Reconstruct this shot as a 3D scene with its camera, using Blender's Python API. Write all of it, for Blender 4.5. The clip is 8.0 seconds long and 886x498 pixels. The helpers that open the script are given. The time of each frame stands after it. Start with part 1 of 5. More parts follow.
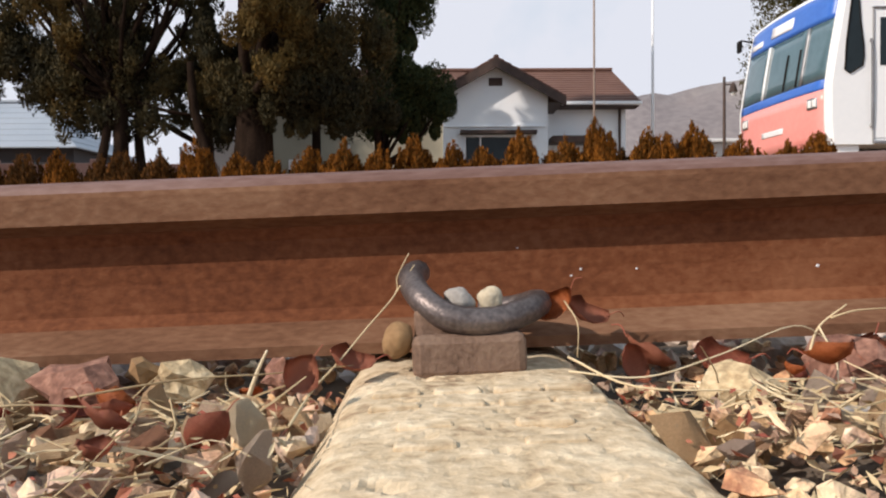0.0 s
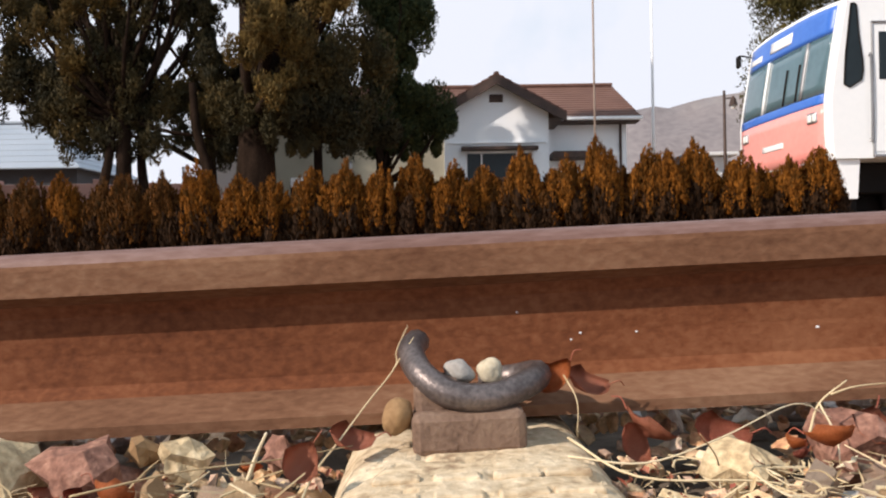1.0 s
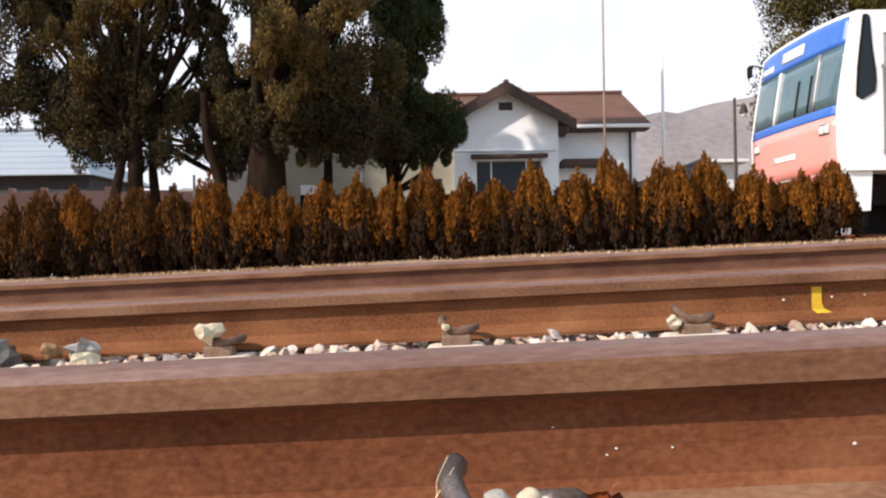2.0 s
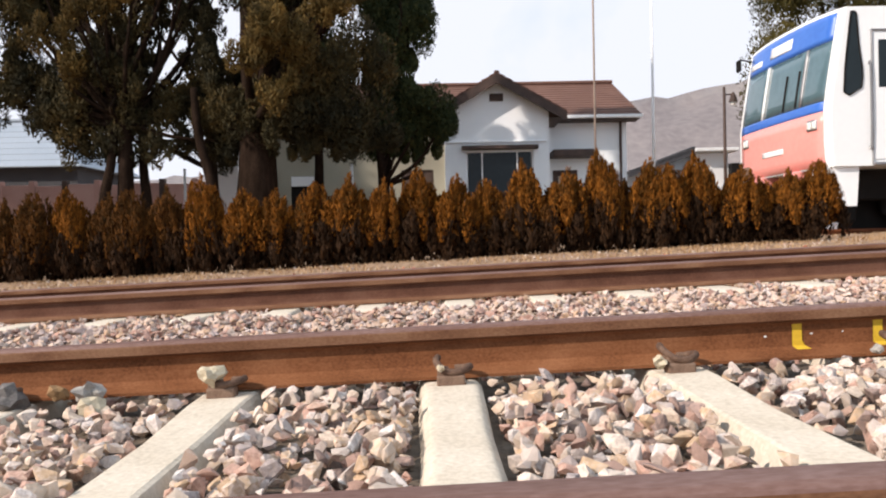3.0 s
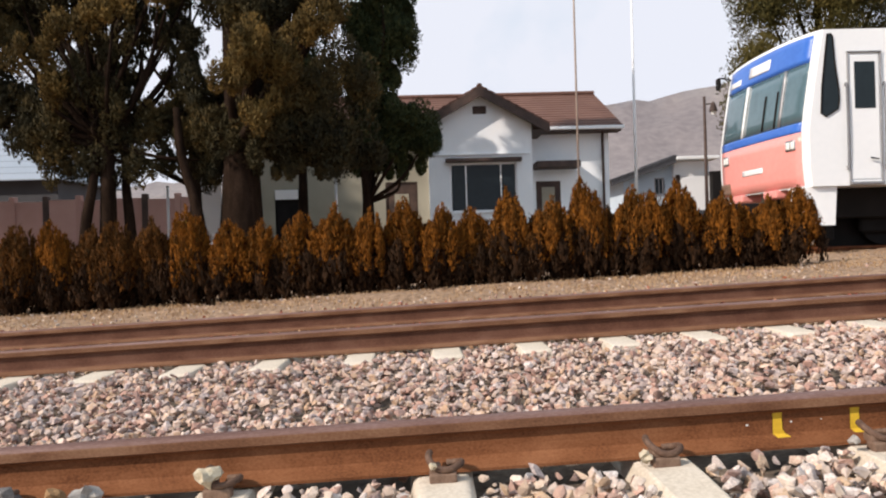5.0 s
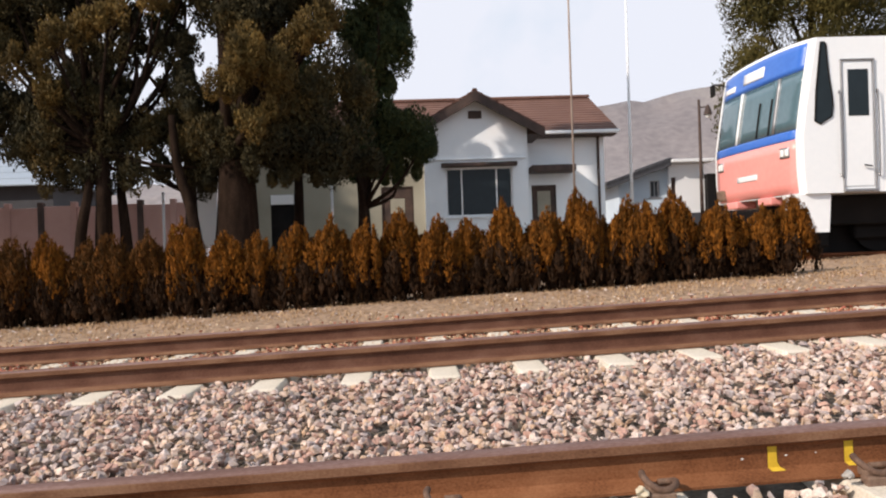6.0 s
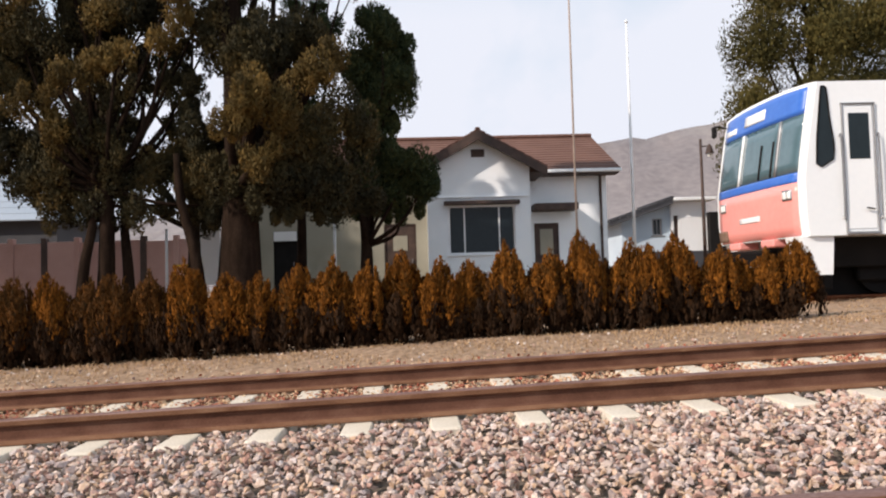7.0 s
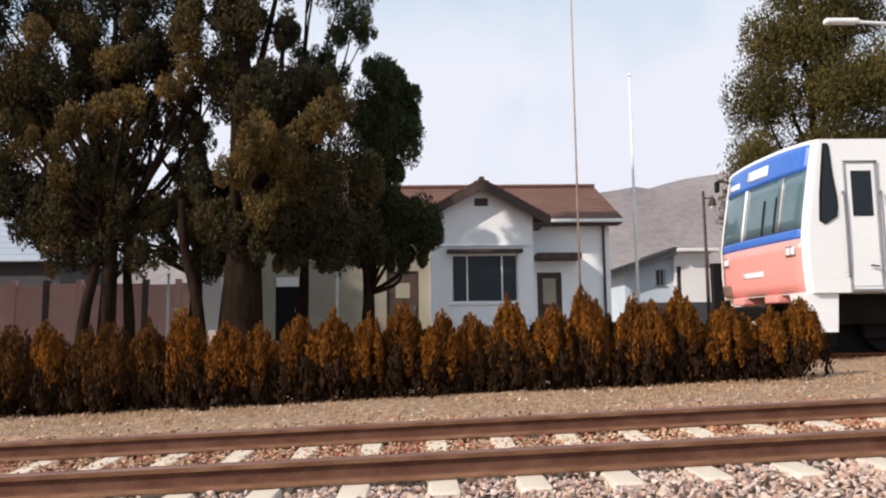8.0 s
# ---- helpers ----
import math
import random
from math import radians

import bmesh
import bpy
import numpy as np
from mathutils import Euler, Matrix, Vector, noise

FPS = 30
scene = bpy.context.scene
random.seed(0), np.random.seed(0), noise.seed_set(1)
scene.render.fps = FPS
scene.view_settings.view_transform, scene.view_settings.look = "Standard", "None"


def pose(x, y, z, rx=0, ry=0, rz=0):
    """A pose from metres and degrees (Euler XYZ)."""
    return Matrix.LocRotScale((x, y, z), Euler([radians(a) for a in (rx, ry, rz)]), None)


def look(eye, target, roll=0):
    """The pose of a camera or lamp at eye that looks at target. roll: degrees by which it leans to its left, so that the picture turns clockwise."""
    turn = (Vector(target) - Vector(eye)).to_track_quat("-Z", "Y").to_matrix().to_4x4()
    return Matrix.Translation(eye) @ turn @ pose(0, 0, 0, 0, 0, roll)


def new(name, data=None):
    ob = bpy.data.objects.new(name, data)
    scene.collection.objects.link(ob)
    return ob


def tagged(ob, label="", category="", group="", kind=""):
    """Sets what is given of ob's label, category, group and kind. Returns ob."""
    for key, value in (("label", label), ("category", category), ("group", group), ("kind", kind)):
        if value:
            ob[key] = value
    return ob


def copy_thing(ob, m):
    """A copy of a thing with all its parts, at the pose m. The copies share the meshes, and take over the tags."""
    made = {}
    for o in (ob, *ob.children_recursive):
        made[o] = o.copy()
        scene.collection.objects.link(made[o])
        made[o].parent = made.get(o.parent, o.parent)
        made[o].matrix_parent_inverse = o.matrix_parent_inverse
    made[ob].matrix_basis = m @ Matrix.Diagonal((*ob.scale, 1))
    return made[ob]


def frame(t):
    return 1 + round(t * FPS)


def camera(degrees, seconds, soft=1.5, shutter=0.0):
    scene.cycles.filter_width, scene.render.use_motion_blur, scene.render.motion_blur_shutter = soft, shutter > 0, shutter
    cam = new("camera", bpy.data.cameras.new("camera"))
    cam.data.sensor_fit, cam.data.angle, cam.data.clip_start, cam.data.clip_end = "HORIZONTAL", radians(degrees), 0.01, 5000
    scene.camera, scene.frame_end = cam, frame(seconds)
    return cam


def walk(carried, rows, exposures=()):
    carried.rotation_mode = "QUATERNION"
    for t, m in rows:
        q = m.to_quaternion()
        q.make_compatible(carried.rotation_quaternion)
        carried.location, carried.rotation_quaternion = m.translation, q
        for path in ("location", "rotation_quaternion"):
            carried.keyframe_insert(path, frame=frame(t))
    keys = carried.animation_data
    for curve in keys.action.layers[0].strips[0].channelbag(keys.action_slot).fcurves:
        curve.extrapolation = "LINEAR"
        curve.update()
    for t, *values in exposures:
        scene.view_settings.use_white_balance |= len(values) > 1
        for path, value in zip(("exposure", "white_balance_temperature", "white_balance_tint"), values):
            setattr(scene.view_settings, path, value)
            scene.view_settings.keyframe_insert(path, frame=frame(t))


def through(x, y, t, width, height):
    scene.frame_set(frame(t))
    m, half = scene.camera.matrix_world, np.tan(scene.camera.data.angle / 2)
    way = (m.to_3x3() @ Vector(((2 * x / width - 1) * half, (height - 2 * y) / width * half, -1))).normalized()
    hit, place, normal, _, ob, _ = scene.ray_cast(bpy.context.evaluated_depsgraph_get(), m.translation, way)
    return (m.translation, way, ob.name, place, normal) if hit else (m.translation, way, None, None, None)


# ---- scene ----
cam = camera(62.0, 8.0, soft=2.1)
# The ground and the tracks climb gently towards +x; buildings stand upright.
GRADE = 2.0
TRACK = Matrix.Rotation(radians(-GRADE), 4, "Y")
PATH = [
    (0, (0.0080, -0.658, 0.091), (0.0170, 1.342, 0.062), -2.3),
    (0.5, (0.0090, -0.658, 0.112), (0.0230, 1.342, 0.112), -2.7),
    (1, (0.0130, -0.659, 0.135), (0.0170, 1.341, 0.147), -2.9),
    (1.5, (0.0030, -0.645, 0.171), (-0.0180, 1.354, 0.198), -2.7),
    (2.8, (-0.0090, -0.722, 0.366), (-0.0135, 1.278, 0.370), -3.1),
    (3, (-0.0070, -0.733, 0.398), (-0.0035, 1.267, 0.3845), -3.1),
    (3.5, (-0.0070, -0.757, 0.460), (0.0005, 1.243, 0.427), -3.3),
    (4, (-0.0070, -0.773, 0.544), (0.0085, 1.227, 0.523), -3.3),
    (4.5, (-0.0110, -0.776, 0.618), (0.0235, 1.224, 0.609), -3.4),
    (6, (-0.0060, -0.798, 0.795), (0.0525, 1.201, 0.79), -3.9),
    (6.5, (0.0010, -0.788, 0.838), (0.0625, 1.211, 0.892), -3.8),
    (7, (0.0050, -0.782, 0.878), (0.0625, 1.215, 0.968), -3.6),
    (7.5, (0.0120, -0.772, 0.931), (0.0665, 1.222, 1.073), -3.3),
    (8, (0.0130, -0.762, 0.96), (0.0695, 1.225, 1.173), -2.7),
]
walk(cam, [(t, TRACK @ look(eye, target, roll)) for t, eye, target, roll in PATH], [(t, stops, 6500, 17) for t, stops in ((0, -0.2), (0.5, -0.17), (1.0, 0.0), (1.5, 0.24), (3.0, 0.07), (3.5, -0.03), (4.5, -0.08), (6.0, -0.06), (8.0, -0.06))])

# ---- light ----
SUN_WAY = Vector((1.85, 1.0, -1.45)).normalized()
sun_data = bpy.data.lights.new("sun", "SUN")
sun_data.energy, sun_data.angle, sun_data.color = 5.0, radians(0.55), (1.0, 0.905, 0.76)
sun_lamp = new("sun", sun_data)
sun_lamp.matrix_world = look((0, 0, 30), Vector((0, 0, 30)) + SUN_WAY)
world = bpy.data.worlds.new("sky")
scene.world = world
world.use_nodes = True
wn = world.node_tree.nodes
sky = wn.new("ShaderNodeTexSky")
sky.sky_type, sky.sun_disc = "NISHITA", False
sky.sun_elevation = math.asin(-SUN_WAY.z)
sky.sun_rotation = math.atan2(-SUN_WAY.x, -SUN_WAY.y)
sky.air_density, sky.dust_density, sky.ozone_density = 1.0, 1.2, 1.6
# thin high cloud over the blue
cloud_at = wn.new("ShaderNodeTexCoord")
cloud = wn.new("ShaderNodeTexNoise")
cloud.inputs["Scale"].default_value, cloud.inputs["Detail"].default_value = 4.0, 5.0
cloud_ramp = wn.new("ShaderNodeValToRGB")
cloud_ramp.color_ramp.elements[0].position, cloud_ramp.color_ramp.elements[1].position = 0.34, 0.58
cloud_mix = wn.new("ShaderNodeMixRGB")
cloud_mix.inputs[2].default_value = (9.3, 10.0, 10.7, 1)
# haze: the sky pales towards the horizon
haze_split = wn.new("ShaderNodeSeparateXYZ")
haze = wn.new("ShaderNodeMapRange")
haze.interpolation_type = "SMOOTHSTEP"
for key, v in (("From Min", 0.10), ("From Max", 0.52), ("To Min", 1.0), ("To Max", 0.0)):
    haze.inputs[key].default_value = v
haze_add = wn.new("ShaderNodeMath")
haze_add.operation, haze_add.use_clamp = "MULTIPLY_ADD", True
haze_add.inputs[1].default_value = 0.6
wl = world.node_tree.links
wl.new(cloud_at.outputs["Generated"], cloud.inputs["Vector"])
wl.new(cloud.outputs["Fac"], cloud_ramp.inputs["Fac"])
wl.new(cloud_at.outputs["Generated"], haze_split.inputs[0])
wl.new(haze_split.outputs["Z"], haze.inputs["Value"])
wl.new(cloud_ramp.outputs["Color"], haze_add.inputs[0])
wl.new(haze.outputs["Result"], haze_add.inputs[2])
wl.new(haze_add.outputs[0], cloud_mix.inputs["Fac"])
veil = wn.new("ShaderNodeMixRGB")
veil.inputs[0].default_value, veil.inputs[2].default_value = 0.85, (5.7, 8.3, 9.9, 1)
wl.new(sky.outputs["Color"], veil.inputs[1])
wl.new(veil.outputs["Color"], cloud_mix.inputs[1])
wl.new(cloud_mix.outputs["Color"], wn["Background"].inputs["Color"])
wn["Background"].inputs["Strength"].default_value = 0.092


# ---- materials ----
def material(name, colours, scale=4.0, fine=60.0, rough=0.8, metal=0.0, bump=0.25, spread=0.0, span=0.36, coat=0.0, stretch=(1, 1, 1), gloss=0.4, mottle=0.0):
    """Colours laid out by two noises; spread: how far each piece or island differs from the next."""
    m = bpy.data.materials.new(name)
    m.use_nodes = True
    n, l = m.node_tree.nodes, m.node_tree.links
    shader = n["Principled BSDF"]
    at = n.new("ShaderNodeTexCoord")
    mapping = n.new("ShaderNodeMapping")
    mapping.inputs["Scale"].default_value = stretch
    l.new(at.outputs["Object"], mapping.inputs["Vector"])
    big, small = n.new("ShaderNodeTexNoise"), n.new("ShaderNodeTexNoise")
    big.inputs["Scale"].default_value, big.inputs["Detail"].default_value = scale, 4
    small.inputs["Scale"].default_value, small.inputs["Detail"].default_value = fine, 5
    for t in (big, small):
        l.new(mapping.outputs["Vector"], t.inputs["Vector"])
    mix = n.new("ShaderNodeMath")
    mix.operation = "MULTIPLY_ADD"
    mix.inputs[1].default_value = 0.45
    l.new(small.outputs["Fac"], mix.inputs[0])
    half = n.new("ShaderNodeMath")
    half.operation = "MULTIPLY"
    half.inputs[1].default_value = 0.55
    l.new(big.outputs["Fac"], half.inputs[0])
    l.new(half.outputs[0], mix.inputs[2])
    value = mix.outputs[0]
    stretchy = n.new("ShaderNodeMapRange")
    stretchy.inputs["From Min"].default_value, stretchy.inputs["From Max"].default_value = 0.5 - span / 2, 0.5 + span / 2
    l.new(value, stretchy.inputs["Value"])
    value = stretchy.outputs["Result"]
    if spread:
        own, island = n.new("ShaderNodeObjectInfo"), n.new("ShaderNodeNewGeometry")
        add = n.new("ShaderNodeMath")
        l.new(own.outputs["Random"], add.inputs[0])
        l.new(island.outputs["Random Per Island"], add.inputs[1])
        fract = n.new("ShaderNodeMath")
        fract.operation = "FRACT"
        l.new(add.outputs[0], fract.inputs[0])
        blend = n.new("ShaderNodeMix")
        blend.inputs["Factor"].default_value = spread
        l.new(value, blend.inputs["A"])
        l.new(fract.outputs[0], blend.inputs["B"])
        value = blend.outputs["Result"]
    ramp = n.new("ShaderNodeValToRGB")
    e = ramp.color_ramp.elements
    while len(e) < len(colours):
        e.new(0.5)
    for i, c in enumerate(colours):
        e[i].position = i / max(1, len(colours) - 1)
        e[i].color = (*c, 1)
    l.new(value, ramp.inputs["Fac"])
    colour = ramp.outputs["Color"]
    if mottle:
        fleck, tone, times = n.new("ShaderNodeTexNoise"), n.new("ShaderNodeMapRange"), n.new("ShaderNodeVectorMath")
        fleck.inputs["Scale"].default_value, fleck.inputs["Detail"].default_value, fleck.inputs["Roughness"].default_value = fine * 0.5, 6, 0.7
        l.new(mapping.outputs["Vector"], fleck.inputs["Vector"])
        for key, v in (("From Min", 0.3), ("From Max", 0.7), ("To Min", 1 - mottle), ("To Max", 1 + mottle)):
            tone.inputs[key].default_value = v
        l.new(fleck.outputs["Fac"], tone.inputs["Value"])
        times.operation = "SCALE"
        l.new(colour, times.inputs[0])
        l.new(tone.outputs["Result"], times.inputs["Scale"])
        colour = times.outputs["Vector"]
    l.new(colour, shader.inputs["Base Color"])
    shader.inputs["Roughness"].default_value, shader.inputs["Metallic"].default_value = rough, metal
    shader.inputs["Coat Weight"].default_value = coat
    shader.inputs["Specular IOR Level"].default_value = gloss
    if bump:
        b = n.new("ShaderNodeBump")
        b.inputs["Strength"].default_value, b.inputs["Distance"].default_value = bump, 0.6 / fine
        l.new(small.outputs["Fac"], b.inputs["Height"])
        l.new(b.outputs["Normal"], shader.inputs["Normal"])
    return m


def leafy(name, colours, scale, spread, through=0.25, fine=30.0, span=0.36, stretch=(1, 1, 1)):
    """Foliage: some of the light passes through."""
    m = material(name, colours, scale, fine, 0.75, 0, 0.0, spread, span, stretch=stretch)
    n, l = m.node_tree.nodes, m.node_tree.links
    shader, out = n["Principled BSDF"], n["Material Output"]
    shader.inputs["Specular IOR Level"].default_value = 0.12
    thin, mix = n.new("ShaderNodeBsdfTranslucent"), n.new("ShaderNodeMixShader")
    mix.inputs["Fac"].default_value = through
    l.new(shader.inputs["Base Color"].links[0].from_socket, thin.inputs["Color"])
    l.new(shader.outputs[0], mix.inputs[1])
    l.new(thin.outputs[0], mix.inputs[2])
    l.new(mix.outputs[0], out.inputs["Surface"])
    return m


RUST = material("rusty_steel", [(0.084, 0.027, 0.012), (0.157, 0.055, 0.024), (0.216, 0.089, 0.043)], 7.0, 170.0, 0.8, 0.0, 0.3, stretch=(0.7, 1, 1), gloss=0.12)
RUSTDULL = material("dull_rust", [(0.07, 0.030, 0.019), (0.12, 0.056, 0.037), (0.165, 0.086, 0.06)], 7.0, 170.0, 0.85, 0.0, 0.3, stretch=(0.7, 1, 1), gloss=0.1)
RUSTORANGE = material("orange_rust", [(0.10, 0.036, 0.015), (0.19, 0.075, 0.032), (0.26, 0.115, 0.055)], 7.0, 170.0, 0.8, 0.0, 0.3, stretch=(0.7, 1, 1), gloss=0.12)
RUSTDUST = material("dusty_rust", [(0.109, 0.049, 0.027), (0.177, 0.0882, 0.0504), (0.244, 0.137, 0.0828)], 9.0, 150.0, 0.85, 0.0, 0.3, stretch=(0.6, 1, 1), gloss=0.12)
RAILTOP = material("worn_steel", [(0.108, 0.053, 0.041), (0.171, 0.098, 0.082), (0.243, 0.156, 0.142)], 5.0, 160.0, 0.6, 0.1, 0.3, stretch=(0.3, 1, 1), gloss=0.25)
IRON = material("dark_iron", [(0.07, 0.055, 0.052), (0.15, 0.125, 0.12), (0.26, 0.21, 0.19)], 30.0, 300.0, 0.4, 0.55, 0.3)
CLIPRUST = material("rusted_spring_steel", [(0.06, 0.032, 0.022), (0.13, 0.075, 0.05), (0.20, 0.13, 0.09)], 30.0, 260.0, 0.8, 0.1, 0.5)
BLOCK = material("rusty_iron", [(0.10, 0.06, 0.04), (0.19, 0.12, 0.085), (0.25, 0.17, 0.12)], 30.0, 260.0, 0.8, 0.1, 0.5)
CONCRETE = material("weathered_concrete", [(0.329, 0.231, 0.145), (0.517, 0.405, 0.266), (0.583, 0.472, 0.328), (0.658, 0.556, 0.398)], 16.0, 110.0, 0.95, 0, 0.5, span=0.3, gloss=0.1, mottle=0.2)
CLEANCONCRETE = material("pale_concrete", [(0.50, 0.43, 0.34), (0.60, 0.525, 0.43), (0.67, 0.60, 0.51)], 5.0, 80.0, 0.95, 0, 0.3, gloss=0.1, mottle=0.07)
STONE = material("ballast_stone", [(0.128, 0.100, 0.094), (0.321, 0.231, 0.199), (0.493, 0.304, 0.241), (0.579, 0.472, 0.377), (0.333, 0.283, 0.278), (0.708, 0.598, 0.513), (0.493, 0.335, 0.209), (0.600, 0.513, 0.472), (0.735, 0.719, 0.681)], 18.0, 130.0, 0.88, 0, 0.5, spread=0.85, mottle=0.28, gloss=0.2)
PEBBLE = material("brown_stone", [(0.165, 0.095, 0.065), (0.474, 0.218, 0.129), (0.639, 0.399, 0.215), (0.824, 0.598, 0.361), (0.618, 0.361, 0.232), (0.865, 0.694, 0.456), (0.515, 0.380, 0.310), (0.721, 0.475, 0.335), (0.880, 0.760, 0.550)], 42.0, 170.0, 0.9, 0, 0.9, spread=0.8, mottle=0.45, gloss=0.15)
MIDSTONE = material("dusty_ballast_stone", [(0.118, 0.089, 0.083), (0.297, 0.203, 0.175), (0.455, 0.268, 0.212), (0.534, 0.415, 0.334), (0.308, 0.249, 0.246), (0.654, 0.526, 0.454), (0.455, 0.295, 0.186), (0.555, 0.452, 0.417), (0.679, 0.633, 0.603)], 18.0, 130.0, 0.9, 0, 0.5, spread=0.8, mottle=0.28, gloss=0.15)
FARSTONE = material("red_brown_stone", [(0.178, 0.099, 0.067), (0.319, 0.136, 0.084), (0.418, 0.242, 0.142), (0.569, 0.378, 0.230), (0.462, 0.257, 0.169), (0.602, 0.461, 0.304), (0.408, 0.288, 0.209), (0.602, 0.529, 0.392)], 42.0, 170.0, 0.9, 0, 0.7, spread=0.8, mottle=0.4, gloss=0.15)
YELLOW = material("yellow_paint", [(0.55, 0.34, 0.02), (0.72, 0.47, 0.03)], 20.0, 120.0, 0.7, 0, 0.2)
STRAW = material("dry_straw", [(0.28, 0.18, 0.09), (0.52, 0.39, 0.22), (0.66, 0.53, 0.33), (0.76, 0.66, 0.47)], 20.0, 200.0, 0.8, 0, 0.1, spread=0.6)
GRASS = material("dry_grass", [(0.260, 0.158, 0.081), (0.420, 0.270, 0.147), (0.540, 0.391, 0.247)], 20.0, 200.0, 0.85, 0, 0.1, spread=0.6, gloss=0.1)
DEADLEAF = material("dead_leaf", [(0.125, 0.035, 0.025), (0.300, 0.075, 0.044), (0.375, 0.138, 0.075), (0.325, 0.100, 0.088)], 25.0, 120.0, 0.7, 0, 0.3, spread=0.6)
GREYLEAF = material("weathered_leaf", [(0.154, 0.085, 0.055), (0.297, 0.180, 0.119), (0.440, 0.294, 0.212), (0.220, 0.123, 0.085)], 25.0, 120.0, 0.8, 0, 0.3, spread=0.7)
BARK = material("bark", [(0.009, 0.006, 0.004), (0.021, 0.013, 0.009), (0.042, 0.027, 0.019)], 3.0, 30.0, 0.95, 0, 1.0, stretch=(3, 3, 0.6), gloss=0.04)
# sunlit and shaded copies of one foliage: the light sits in the colours
CROWN_LIT = leafy("lit_bronzed_conifer_leaves", [(0.018, 0.016, 0.009), (0.07, 0.05, 0.018), (0.16, 0.102, 0.03), (0.29, 0.175, 0.046)], 1.1, 0.22, 0.12, 3.5, 0.36)
CROWN_SHADE = leafy("shaded_bronze_conifer_leaves", [(0.013, 0.013, 0.009), (0.028, 0.026, 0.014), (0.065, 0.05, 0.02), (0.17, 0.106, 0.032)], 0.7, 0.2, 0.1, 2.5, 0.3)
CROWN_OLIVE = leafy("olive_conifer_leaves", [(0.018, 0.018, 0.007), (0.045, 0.042, 0.013), (0.105, 0.085, 0.024), (0.2, 0.145, 0.04)], 0.6, 0.3, 0.12, 5.0)
CROWN_DARK = leafy("dark_conifer_leaves", [(0.0104, 0.0169, 0.0104), (0.0234, 0.0364, 0.0169), (0.052, 0.0585, 0.0208), (0.0975, 0.0845, 0.026)], 0.6, 0.4, 0.12, 6.0)
THUJA = leafy("bronzed_leaves", [(0.025, 0.020, 0.006), (0.085, 0.038, 0.007), (0.152, 0.054, 0.007), (0.296, 0.107, 0.013), (0.203, 0.082, 0.012)], 6.0, 0.42, 0.2, 20.0, stretch=(1.6, 1.6, 0.35))
# darker copy of the hedge leaves: shade on the row put into the colour
THUJA_SHADED = leafy("shaded_bronze_leaves", [(0.023, 0.017, 0.006), (0.065, 0.030, 0.008), (0.130, 0.051, 0.011), (0.234, 0.086, 0.014)], 6.0, 0.42, 0.15, 20.0, stretch=(1.6, 1.6, 0.35))
# inner and lower hedge leaves, with the hedge's own shade put into the colour
THUJA_INSHADE = leafy("shaded_inner_leaves", [(0.012, 0.007, 0.004), (0.030, 0.015, 0.007), (0.062, 0.028, 0.010)], 5.0, 0.5, 0.1, 20.0)
WALL = material("white_plaster", [(0.678, 0.723, 0.762), (0.814, 0.847, 0.874), (0.880, 0.880, 0.880)], 0.8, 40.0, 0.9, 0, 0.15)
# cream darkened so the tree shade on the left wall is in its colour
CREAM = material("shaded_cream_plaster", [(0.245, 0.227, 0.178), (0.317, 0.298, 0.238), (0.360, 0.341, 0.277)], 0.8, 40.0, 0.9, 0, 0.15)
ROOF = material("brown_roof", [(0.09, 0.045, 0.034), (0.145, 0.072, 0.053), (0.19, 0.10, 0.075)], 1.2, 30.0, 0.75, 0, 0.3, spread=0.3)
DARKWOOD = material("dark_wood", [(0.03, 0.02, 0.017), (0.065, 0.04, 0.032), (0.10, 0.06, 0.045)], 3.0, 50.0, 0.7, 0, 0.3)
GREYROOF = material("grey_roof", [(0.035, 0.036, 0.042), (0.065, 0.066, 0.075)], 1.0, 30.0, 0.8, 0, 0.3, spread=0.3)
# pale blue stands for the shaded part of the outbuilding's front
SHADED_WALL = material("shaded_pale_blue_wall", [(0.42, 0.50, 0.58), (0.52, 0.60, 0.67)], 0.8, 40.0, 0.9, 0, 0.1)
BRICK = material("red_brick", [(0.36, 0.20, 0.165), (0.50, 0.29, 0.245), (0.60, 0.38, 0.33)], 2.0, 40.0, 0.9, 0, 0.3, spread=0.6)
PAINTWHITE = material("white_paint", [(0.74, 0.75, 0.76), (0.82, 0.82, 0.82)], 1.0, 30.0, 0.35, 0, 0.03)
TRAINWHITE = material("train_white", [(0.82, 0.84, 0.85), (0.88, 0.89, 0.89)], 0.7, 12.0, 0.3, 0, 0.02, coat=0.3)
TRAINRED = material("train_red", [(0.82, 0.29, 0.26), (0.87, 0.35, 0.31)], 0.8, 12.0, 0.35, 0, 0.02, coat=0.3)
TRAINBLUE = material("train_blue", [(0.03, 0.12, 0.48), (0.05, 0.17, 0.58)], 0.8, 12.0, 0.35, 0, 0.02, coat=0.3)
BLACK = material("black_rubber", [(0.006, 0.006, 0.006), (0.016, 0.014, 0.014)], 3.0, 60.0, 0.8, 0, 0.2, gloss=0.15)
PALEROOF = material("pale_blue_sheet_roof", [(0.285, 0.335, 0.397), (0.372, 0.415, 0.474)], 0.6, 12.0, 0.5, 0.1, 0.05, spread=0.2)
GREYMETAL = material("grey_metal", [(0.22, 0.22, 0.23), (0.34, 0.34, 0.35)], 4.0, 80.0, 0.45, 0.6, 0.1)
HILLSIDE = material("bare_woods", [(0.16, 0.14, 0.145), (0.22, 0.195, 0.195), (0.28, 0.25, 0.235)], 0.02, 0.35, 0.95, 0, 0.0)
